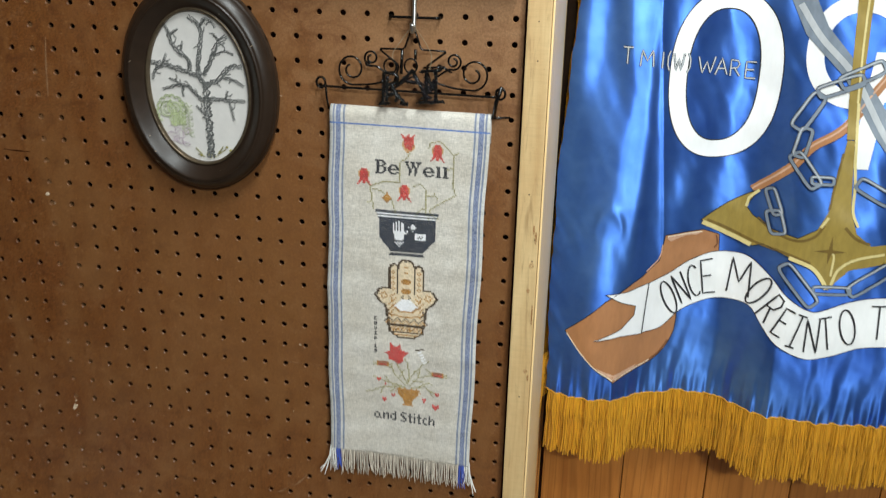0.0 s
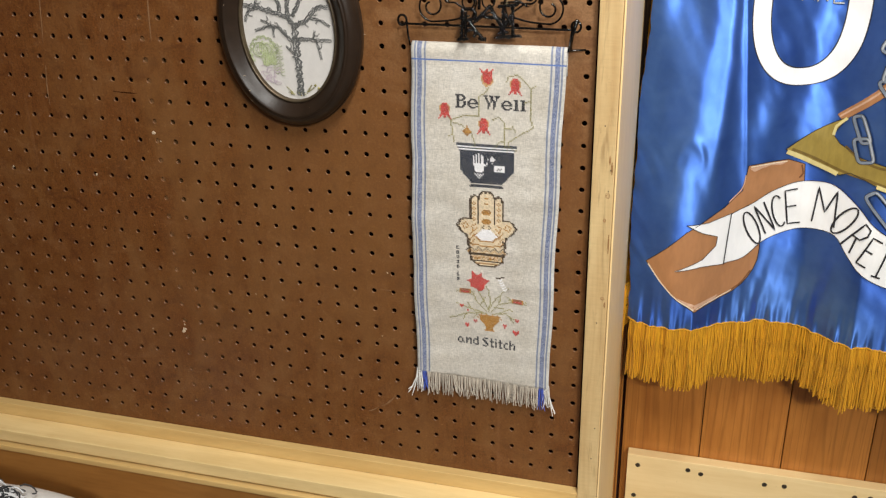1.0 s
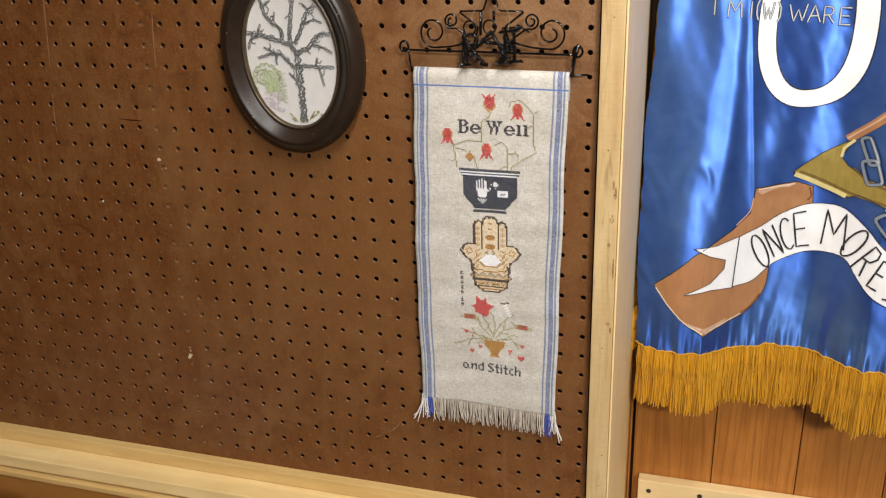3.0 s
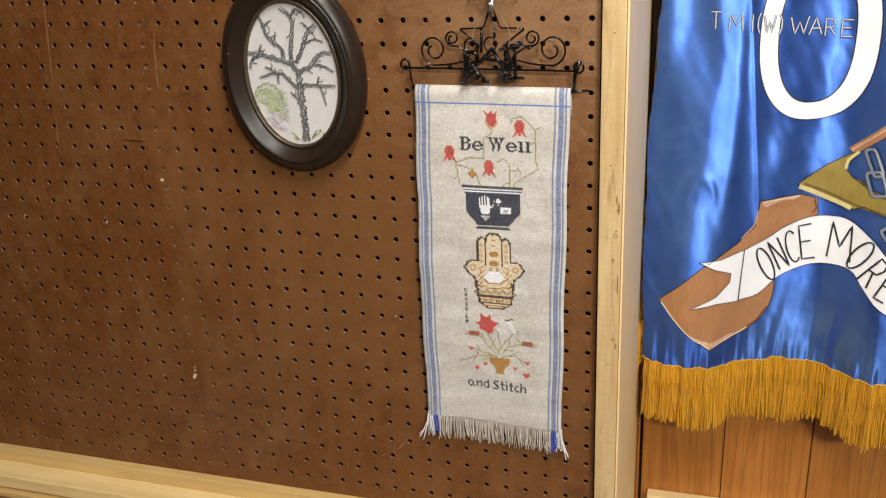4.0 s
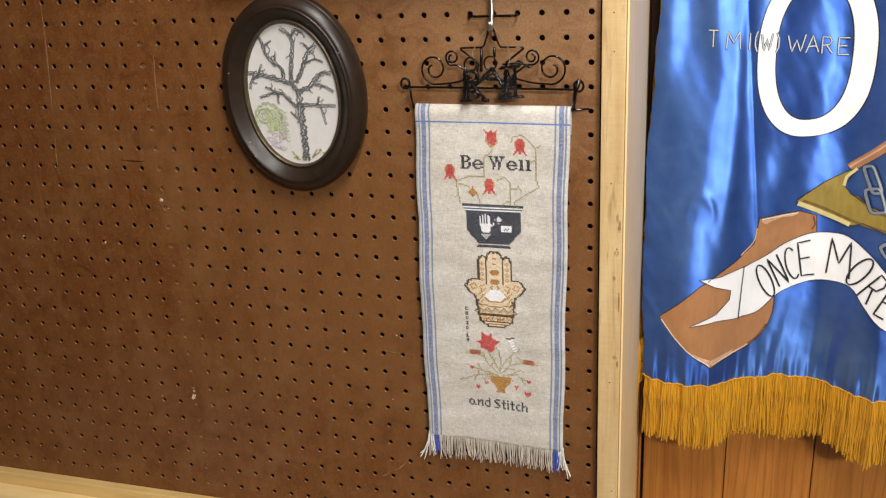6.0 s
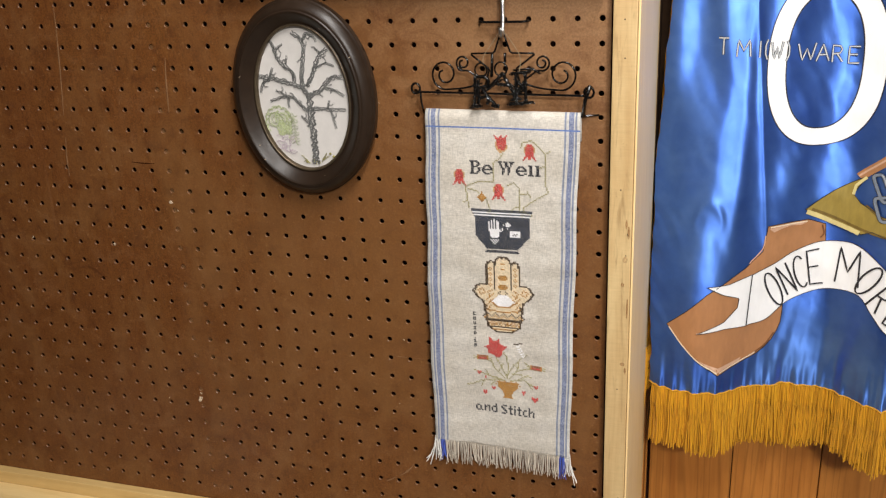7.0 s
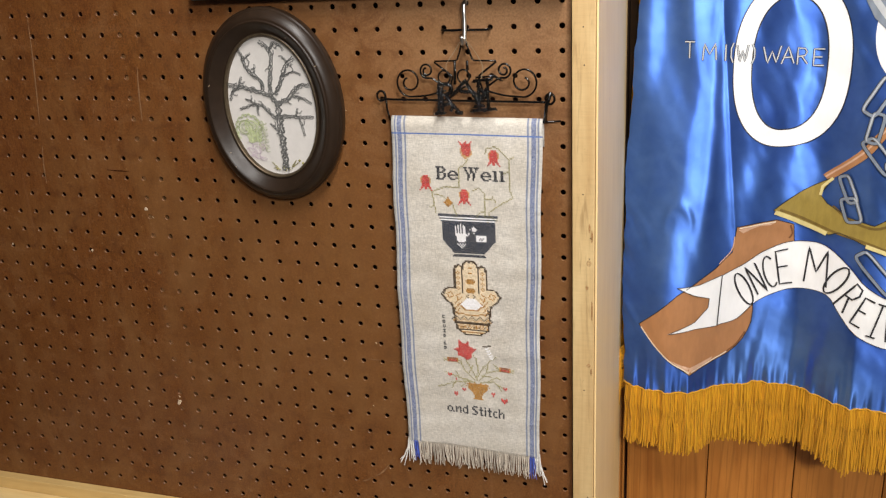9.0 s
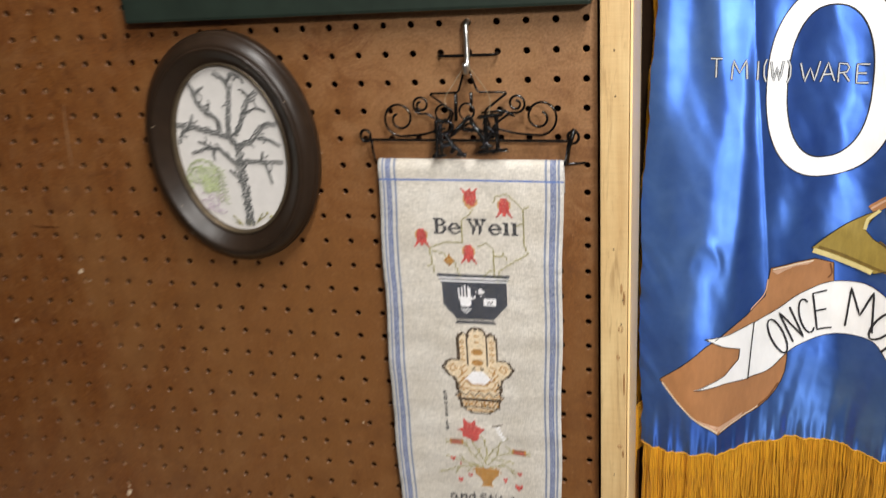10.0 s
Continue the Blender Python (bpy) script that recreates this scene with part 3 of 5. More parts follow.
def oval(cx, cz, hx, hz, power=2.0, n=48, a0=0.0, a1=360.0):
    out = []
    for k in range(n + (1 if a1 - a0 < 360 else 0)):
        a = radians(a0 + (a1 - a0) * k / n)
        c, s = math.cos(a), math.sin(a)
        out.append((cx + hx * math.copysign(abs(c) ** (2 / power), c), cz + hz * math.copysign(abs(s) ** (2 / power), s)))
    return out


# letters as pen strokes in a box one unit wide and high
LETTERS = {
    "T": [[(0, 1), (1, 1)], [(0.5, 1), (0.5, 0)]],
    "M": [[(0, 0), (0.08, 1), (0.5, 0.35), (0.92, 1), (1, 0)]],
    "I": [[(0.5, 0), (0.5, 1)]],
    "J": [[(0.1, 1), (0.9, 1)], [(0.5, 0), (0.5, 1)], [(0.1, 0), (0.9, 0)]],
    "W": [[(0, 1), (0.25, 0), (0.5, 0.7), (0.75, 0), (1, 1)]],
    "A": [[(0, 0), (0.5, 1), (1, 0)], [(0.2, 0.38), (0.8, 0.38)]],
    "R": [[(0, 0), (0, 1), (0.7, 0.95), (0.9, 0.75), (0.7, 0.52), (0, 0.48)], [(0.4, 0.5), (1, 0)]],
    "E": [[(1, 1), (0, 1), (0, 0), (1, 0)], [(0, 0.52), (0.8, 0.52)]],
    "O": [oval(0.5, 0.5, 0.5, 0.5, n=18) + [(1.0, 0.5)]],
    "N": [[(0, 0), (0, 1), (1, 0), (1, 1)]],
    "C": [oval(0.55, 0.5, 0.55, 0.5, n=14, a0=50, a1=310)],
    "H": [[(0, 0), (0, 1)], [(1, 0), (1, 1)], [(0, 0.5), (1, 0.5)]],
    "(": [[(0.8, 1.1), (0.3, 0.75), (0.3, 0.25), (0.8, -0.1)]],
    ")": [[(0.2, 1.1), (0.7, 0.75), (0.7, 0.25), (0.2, -0.1)]],
}


def banner():
    root = empty("banner", 0.4, 0.24, FLAG_T)
    tagged(root, "blue satin banner, painted anchor and numerals, gold fringe, hung on planks", "banner")
    rows = []
    nz, nx = 250, 420
    for i in range(nz + 1):
        z = FLAG_T + (HEM - FLAG_T) * (i / nz) ** 0.8
        e = flag_edge(z)
        rows.append([flag_point(e + (FLAG_R - e) * (j / nx) ** 1.25, z) for j in range(nx + 1)])
    part("cloth", grid_mesh(rows), "satin", root, "glossy royal blue satin with soft folds", True)

    rnd = random.Random(11)
    bm = bmesh.new()
    for k in range(3400):
        x = FLAG_L + 0.0105 + (FLAG_R - FLAG_L - 0.0105) * k / 3400 + rnd.uniform(-0.001, 0.001)
        _, y, z = flag_point(x, HEM)
        y += rnd.uniform(-0.002, 0.003)
        n = rnd.uniform(0.083, 0.098) * (0.97 + 0.05 * math.sin(x * 60))
        dx, dy = rnd.gauss(0, 0.0022), rnd.gauss(0, 0.003)
        if rnd.random() < 0.04:
            dx *= 3
        wx, wy = rnd.gauss(0, 0.0009), rnd.gauss(0, 0.002)
        pts = [(x, y, z + 0.001), (x + 0.2 * dx + wx, y + 0.3 * dy - 0.001 + wy, z - n * 0.3),
               (x + 0.5 * dx - wx, y + 0.6 * dy - 0.001, z - n * 0.65), (x + dx, min(y + dy, BACK - 0.004), z - n)]
        tube(bm, pts, 0.00074, 4)
    tagged(part("bottom_fringe", bm, "gold", root, "long gold bullion fringe"), kind="stuff")
    bm = bmesh.new()
    cord = [flag_point(FLAG_L + 0.006 + 0.002 * k, HEM + 0.0006 * math.sin(k * 1.9), 0.0012) for k in range(385)]
    tube(bm, cord, 0.0011, 6)
    part("fringe_heading", bm, "gold", root, "narrow gold cord along the hem", True)
    bm = bmesh.new()
    for k in range(260):
        z = HEM - 0.01 + 0.0034 * k
        e = flag_edge(z)
        _, y, _ = flag_point(e, z)
        n = rnd.uniform(0.008, 0.016) * (1.0 if z < 0.95 else 0.3)
        y += 0.004 if z < 0.935 else 0.020
        tube(bm, [(e + 0.002, y + 0.002, z), (e - n * 0.5, y + 0.004, z - 0.01), (e - n * 0.7, y + 0.006, z - 0.05)], 0.0007, 4)
    tagged(part("side_fringe", bm, "gold", root, "gold fringe folded behind the edge"), kind="stuff")

    def art(name, material, draw, label="", under=None):
        bm = bmesh.new()
        draw(bm)
        return part(name, bm, material, under or root, label, True)

    # numerals
    def ring_band(bm, outer, inner, layer):
        rows = [[flag_point(a + (c - a) * t, b + (d - b) * t, layer) for t in (0, 0.2, 0.4, 0.6, 0.8, 1)] for (a, b), (c, d) in zip(outer, inner)]
        vs = [[bm.verts.new(p) for p in r] for r in rows]
        for i in range(len(vs)):
            for j in range(5):
                bm.faces.new((vs[i - 1][j], vs[i][j], vs[i][j + 1], vs[i - 1][j + 1]))

    zero_o, zero_i = oval(0.2405, 1.320, 0.0685, 0.103, 2.35, 96), oval(0.2385, 1.320, 0.0445, 0.081, 2.35, 96)
    zero = art("numeral", "white_paint", lambda bm: ring_band(bm, zero_o, zero_i, 0.0006), "large white painted zero")
    art("numeral_outline", "ink", lambda bm: (flag_stroke(bm, zero_o + zero_o[:1], 0.0011, 0.0009), flag_stroke(bm, zero_i + zero_i[:1], 0.0014, 0.0009)), under=zero)

    def nine(bm):
        ring_band(bm, oval(0.388, 1.358, 0.057, 0.066, 2.2, 72), oval(0.388, 1.358, 0.038, 0.046, 2.2, 72), 0.0006)
        flag_polygon(bm, [(0.394, 1.222), (0.413, 1.223), (0.420, 1.30), (0.432, 1.36), (0.404, 1.36), (0.398, 1.30)], 0.0010)
    art("numeral", "white_paint", nine, "large white painted nine behind the anchor")

    # lettering across the first numeral
    word = [("T", 0.119, 0.012), ("M", 0.143, 0.016), ("I", 0.162, 0.006), ("(", 0.1695, 0.005), ("W", 0.182, 0.013), (")", 0.195, 0.006),
            ("W", 0.217, 0.021), ("A", 0.236, 0.015), ("R", 0.2535, 0.012), ("E", 0.2725, 0.012)]

    def letters(width, layer):
        def draw(bm):
            for ch, x, w in word:
                base = 1.333 - 0.10 * (x - 0.115)
                for stroke in LETTERS[ch]:
                    flag_stroke(bm, [(x + (a - 0.5) * w, base + b * 0.020) for a, b in stroke], width, layer)
        return draw
    word_art = art("lettering", "pale_steel", letters(0.0015, 0.0017), "silver outlined letters")
    art("lettering_outline", "ink", letters(0.0028, 0.0011), under=word_art)

    # leather tail, staff, strap
    tail = [(0.067, 0.975), (0.117, 1.025), (0.164, 1.057), (0.184, 1.078), (0.188, 1.113), (0.212, 1.117), (0.237, 1.120), (0.259, 1.113),
            (0.262, 1.080), (0.213, 1.03), (0.215, 0.992), (0.214, 0.973), (0.210, 0.960), (0.204, 0.948), (0.196, 0.938), (0.186, 0.929), (0.165, 0.918), (0.137, 0.905), (0.112, 0.925), (0.09, 0.948)]
    leather = art("painted_leather", "brown_paint", lambda bm: flag_polygon(bm, tail, 0.0006), "brown painted back of the scroll")
    art("leather_outline", "ink", lambda bm: flag_stroke(bm, tail, 0.0010, 0.0009, True), under=leather)

    for line, w, paint in (
            ([(0.070, 0.972), (0.092, 0.946), (0.113, 0.926), (0.136, 0.9085)], 0.0017, "cream_paint"), ([(0.139, 0.909), (0.166, 0.921), (0.184, 0.931)], 0.0015, "cream_paint"),
            ([(0.191, 1.111), (0.212, 1.1145), (0.236, 1.1175)], 0.0016, "cream_paint"), ([(0.186, 1.100), (0.183, 1.081), (0.168, 1.063)], 0.0014, "tan_paint"),
            ([(0.255, 1.112), (0.258, 1.100), (0.254, 1.094)], 0.0020, "dark_brown_paint"), ([(0.207, 0.958), (0.196, 0.941), (0.184, 0.931)], 0.0022, "dark_brown_paint")):
        art("leather_highlight", paint, lambda bm: flag_stroke(bm, line, w, 0.0012, curved=True), under=leather)
    art("leather_highlight", "tan_paint", lambda bm: flag_polygon(bm, [(0.111, 0.930), (0.124, 0.918), (0.1365, 0.9095), (0.150, 0.915), (0.164, 0.921), (0.166, 0.926), (0.150, 0.920), (0.137, 0.9165), (0.126, 0.921)], 0.0010), under=leather)
    art("leather_highlight", "tan_paint", lambda bm: flag_polygon(bm, [(0.190, 1.109), (0.196, 1.104), (0.206, 1.109), (0.216, 1.1125), (0.230, 1.113), (0.236, 1.1165), (0.212, 1.114)], 0.0010), under=leather)
    staff = [(0.292, 1.178), (0.330, 1.214), (0.350, 1.243), (0.383, 1.271), (0.42, 1.330), (0.47, 1.40)]
    staff_art = art("painted_staff", "brown_paint", lambda bm: flag_stroke(bm, staff, 0.0105, 0.0012, curved=True))
    art("staff_light", "tan_paint", lambda bm: flag_stroke(bm, [(a - 0.001, b + 0.001) for a, b in staff], 0.0022, 0.0015, curved=True), under=staff_art)
    strap = [(0.305, 1.42), (0.328, 1.375), (0.375, 1.328), (0.415, 1.262), (0.455, 1.215), (0.468, 1.235), (0.430, 1.285), (0.386, 1.345), (0.350, 1.386), (0.328, 1.43)]
    strap_art = art("painted_strap", "steel_paint", lambda bm: flag_polygon(bm, strap, 0.0014), "grey painted strap")
    art("strap_light", "pale_steel", lambda bm: flag_stroke(bm, [(0.318, 1.41), (0.345, 1.372), (0.385, 1.33), (0.425, 1.265), (0.46, 1.222)], 0.007, 0.0017, curved=True), under=strap_art)

    # anchor
    left_arm = [(0.386, 1.256), (0.381, 1.200), (0.378, 1.170), (0.368, 1.143), (0.348, 1.128), (0.320, 1.132), (0.296, 1.145),
                (0.287, 1.156), (0.300, 1.180), (0.266, 1.160), (0.232, 1.134), (0.266, 1.119), (0.300, 1.104), (0.312, 1.110),
                (0.339, 1.102), (0.368, 1.094), (0.382, 1.078), (0.389, 1.066)]
    crown = left_arm + [(0.780 - a, b) for a, b in left_arm[::-1]]
    anchor = art("painted_anchor", "olive_paint", lambda bm: flag_polygon(bm, crown, 0.0018), "olive gold painted anchor")
    art("anchor_shank", "olive_paint", lambda bm: flag_polygon(bm, [(0.385, 1.257), (0.396, 1.257), (0.394, 1.35), (0.392, 1.50), (0.374, 1.50), (0.380, 1.35)], 0.0021), under=anchor)

    art("anchor_highlight", "yellow_paint", lambda bm: flag_stroke(bm, [(0.234, 1.131), (0.266, 1.117), (0.298, 1.105)], 0.006, 0.0022), under=anchor)
    art("anchor_highlight", "yellow_paint", lambda bm: flag_stroke(bm, [(0.300, 1.179), (0.289, 1.167), (0.287, 1.155)], 0.0035, 0.0022), under=anchor)
    art("anchor_highlight", "yellow_paint", lambda bm: flag_stroke(bm, [(0.341, 1.101), (0.368, 1.093), (0.383, 1.077), (0.388, 1.067)], 0.005, 0.0022, curved=True), under=anchor)
    art("anchor_highlight", "yellow_paint", lambda bm: flag_stroke(bm, [(0.392, 1.068), (0.399, 1.094), (0.420, 1.110), (0.450, 1.118)], 0.0035, 0.0022, curved=True), under=anchor)
    art("anchor_highlight", "yellow_paint", lambda bm: flag_stroke(bm, [(0.371, 1.146), (0.378, 1.160)], 0.003, 0.0022), under=anchor)
    art("anchor_highlight", "yellow_paint", lambda bm: flag_stroke(bm, [(0.393, 1.30), (0.397, 1.24), (0.402, 1.20), (0.404, 1.17), (0.412, 1.152)], 0.0032, 0.0024, curved=True), under=anchor)
    art("anchor_highlight", "yellow_paint", lambda bm: flag_stroke(bm, [(0.388, 1.44), (0.389, 1.36), (0.392, 1.30)], 0.0022, 0.0024, curved=True), under=anchor)
    art("anchor_highlight", "yellow_paint", lambda bm: flag_stroke(bm, [(0.381, 1.117), (0.391, 1.112), (0.391, 1.085)], 0.0025, 0.0022, curved=True), under=anchor)

    art("anchor_outline", "ink", lambda bm: flag_stroke(bm, left_arm[3:], 0.0009, 0.0021), under=anchor)
    spark = [(0.386 + a, 1.117 + b) for a, b in ((0.0, 0.021), (0.0024, 0.0026), (0.019, 0.001), (0.0022, -0.0024), (-0.001, -0.017), (-0.0024, -0.0022), (-0.018, -0.002), (-0.0022, 0.0024))]
    art("anchor_star", "dark_olive", lambda bm: flag_polygon(bm, spark, 0.0023, 0.003), under=anchor)
    for line, w in (([(0.302, 1.143), (0.322, 1.129), (0.348, 1.1245), (0.366, 1.133), (0.375, 1.15)], 0.0032), ([(0.240, 1.134), (0.268, 1.123), (0.303, 1.110), (0.340, 1.105), (0.366, 1.098)], 0.0034),
                    ([(0.384, 1.24), (0.380, 1.20), (0.3775, 1.17)], 0.0026), ([(0.398, 1.15), (0.412, 1.137), (0.43, 1.13)], 0.0036)):
        art("anchor_shade", "dark_olive", lambda bm: flag_stroke(bm, line, w, 0.0020, curved=True), under=anchor)

    # chain
    links = [(0.341, 1.285, 0.048, 0.016, 62), (0.339, 1.247, 0.036, 0.013, 80), (0.346, 1.214, 0.046, 0.016, -52), (0.372, 1.318, 0.050, 0.014, 25),
             (0.393, 1.333, 0.05, 0.016, 30), (0.317, 1.168, 0.034, 0.011, -68), (0.322, 1.142, 0.030, 0.017, -72), (0.356, 1.068, 0.060, 0.017, -48),
             (0.395, 1.066, 0.044, 0.010, 3), (0.440, 1.083, 0.060, 0.017, 38), (0.425, 1.196, 0.046, 0.016, -28), (0.366, 1.204, 0.024, 0.009, 5)]
    for cx, cz, n, w, turn in links:
        c, s = math.cos(radians(turn)), math.sin(radians(turn))
        shape = [(cx + a * c - b * s, cz + a * s + b * c) for a, b in oval(0, 0, n / 2, w / 2, 5.5, 28)]
        link = art("chain_link", "steel_paint", lambda bm: flag_stroke(bm, shape + shape[:2], 0.0035, 0.0028))
        art("chain_link_outline", "ink", lambda bm: flag_stroke(bm, shape + shape[:2], 0.0047, 0.0024), under=link)
        art("chain_link_light", "pale_steel", lambda bm: flag_stroke(bm, shape[2:13], 0.0013, 0.0031), under=link)

    # scroll with its motto
    top = [(0.172, 1.046), (0.199, 1.060), (0.222, 1.076), (0.247, 1.087), (0.274, 1.091), (0.299, 1.089), (0.325, 1.071), (0.346, 1.050), (0.373, 1.037),
           (0.392, 1.040), (0.424, 1.054), (0.462, 1.060), (0.50, 1.058), (0.55, 1.045)]
    low = [(0.169, 0.974), (0.195, 0.980), (0.218, 1.003), (0.246, 1.018), (0.277, 1.026), (0.304, 1.025), (0.319, 1.006), (0.339, 0.984), (0.375, 0.970),
           (0.408, 0.977), (0.443, 0.991), (0.476, 0.994), (0.51, 0.99), (0.55, 0.975)]
    top_c = [(v.x, v.y) for v in smooth_line([(*p, 0) for p in top], 0.006)]
    low_c = [(v.x, v.y) for v in smooth_line([(*p, 0) for p in low], 0.006)]
    scroll = art("painted_scroll", "white_paint", lambda bm: flag_polygon(bm, top_c + low_c[::-1], 0.0012), "white painted ribbon scroll")
    swallow = [(0.117, 1.036), (0.145, 1.038), (0.173, 1.047), (0.170, 0.973), (0.140, 0.974), (0.106, 0.969), (0.141, 0.985), (0.157, 1.003), (0.158, 1.016), (0.138, 1.024)]
    art("scroll_tail", "white_paint", lambda bm: flag_polygon(bm, swallow, 0.0009), under=scroll)

    def scroll_ink(bm):
        flag_stroke(bm, top_c, 0.0009, 0.0022)
        flag_stroke(bm, low_c, 0.0009, 0.0022)
        flag_stroke(bm, swallow, 0.0009, 0.0020, True)
        flag_stroke(bm, [(0.173, 1.047), (0.1712, 1.01), (0.1697, 0.973)], 0.0013, 0.0024, curved=True)
    art("scroll_outline", "ink", scroll_ink, under=scroll)

    def motto(bm):
        mid = [((a + c) / 2, (b + d) / 2) for (a, b), (c, d) in zip(top, low)]
        line = [(v.x, v.y) for v in smooth_line([(*p, 0) for p in mid], 0.002)]
        for ch, x, w, h in (("O", 0.2015, 0.015, 0.052), ("N", 0.217, 0.013, 0.046), ("C", 0.2335, 0.014, 0.046), ("E", 0.2505, 0.016, 0.048),
                            ("M", 0.291, 0.026, 0.048), ("O", 0.3135, 0.015, 0.046), ("R", 0.3295, 0.013, 0.043), ("E", 0.344, 0.012, 0.039),
                            ("J", 0.361, 0.014, 0.046), ("N", 0.381, 0.015, 0.046), ("T", 0.397, 0.016, 0.044), ("O", 0.421, 0.018, 0.048),
                            ("T", 0.458, 0.020, 0.044), ("H", 0.484, 0.016, 0.044), ("E", 0.508, 0.015, 0.044)):
            i = min(range(len(line)), key=lambda k: abs(line[k][0] - x))
            a, b = Vector(line[max(0, i - 5)]), Vector(line[min(len(line) - 1, i + 5)])
            way = (b - a).normalized()
            way = Vector((way.x, way.y * 0.6)).normalized()
            up = Vector((-way.y, way.x))
            c = Vector(line[i])
            for stroke in LETTERS[ch]:
                flag_stroke(bm, [tuple(c + way * (p - 0.5) * w + up * (q - 0.5) * h) for p, q in stroke], 0.0021, 0.0026)
    art("motto", "ink", motto, "hand-drawn black capitals on the scroll", under=scroll)
    return root


banner()

# ---- oval frame ----


def oval_frame():
    cx, cz, base = -0.3337, 1.3153, -0.006
    root = empty("picture_frame", cx, base, cz)
    tagged(root, "dark bronze oval frame with a stitched bare tree, hung on pegboard", "picture frame")
    # moulding: distance out from the opening, height off the board
    profile = [(0.0000, 0.0020), (0.0000, 0.0092), (0.0008, 0.0103), (0.0021, 0.0105), (0.0029, 0.0096), (0.0034, 0.0090), (0.0042, 0.0092), (0.0057, 0.0104),
               (0.0100, 0.0142), (0.0142, 0.0181), (0.0163, 0.0197), (0.0173, 0.0200), (0.0181, 0.0196), (0.0185, 0.0186), (0.0194, 0.0188), (0.0217, 0.0180),
               (0.0249, 0.0156), (0.0277, 0.0122), (0.0291, 0.0097), (0.0294, 0.0085), (0.0305, 0.0079), (0.0309, 0.0060), (0.0306, -0.0020), (0.0285, -0.0050)]
    a, b, n = 0.0560, 0.0810, 96
    def sweep(points):
        bm = bmesh.new()
        rings = []
        for k in range(n):
            t = 2 * math.pi * k / n
            nx, nz = math.cos(t) / a, math.sin(t) / b
            m = math.hypot(nx, nz)
            x, z = a * math.cos(t), b * math.sin(t)
            rings.append([bm.verts.new((cx + x + d * nx / m, base - h, cz + z + d * nz / m)) for d, h in points])
        for k in range(n):
            for j in range(len(points) - 1):
                bm.faces.new((rings[k - 1][j], rings[k][j], rings[k][j + 1], rings[k - 1][j + 1]))
        bmesh.ops.recalc_face_normals(bm, faces=bm.faces)
        return bm

    part("moulding", sweep(profile[4:]), "frame", root, "dark bronze stepped moulding", True)
    part("sight_edge", sweep(profile[:5]), "frame_bead", root, "worn paler bronze bead round the opening", True)
    bm = bmesh.new()
    bm.faces.new([bm.verts.new((cx + (a + 0.001) * math.cos(-2 * math.pi * k / n), base - 0.0040, cz + (b + 0.001) * math.sin(-2 * math.pi * k / n))) for k in range(n)])
    backing = part("backing_cloth", bm, "aida", root, "off-white embroidery cloth")
    rnd = random.Random(5)

    def at(u, v, lift=0.0):
        return (cx + u * a, base - 0.0042 - lift, cz + v * b)

    def floss(bm, line, width):
        pts = smooth_line([((u - 0.075) * a, (v + 0.02) * b, 0) for u, v in line], 0.0012)
        last = len(pts) - 1
        for strand in range(3):
            side = (strand - 1) * width * 0.36
            path = []
            for i, p in enumerate(pts):
                w = pts[min(i + 1, last)] - pts[max(i - 1, 0)]
                s = Vector((-w.y, w.x, 0)).normalized()
                q = p + s * (side + rnd.gauss(0, width * 0.13))
                path.append((cx + q.x, base - 0.0044 - rnd.uniform(0, 0.0004), cz + q.y))
            tube(bm, path, width * 0.17, 4, taper=0.6)

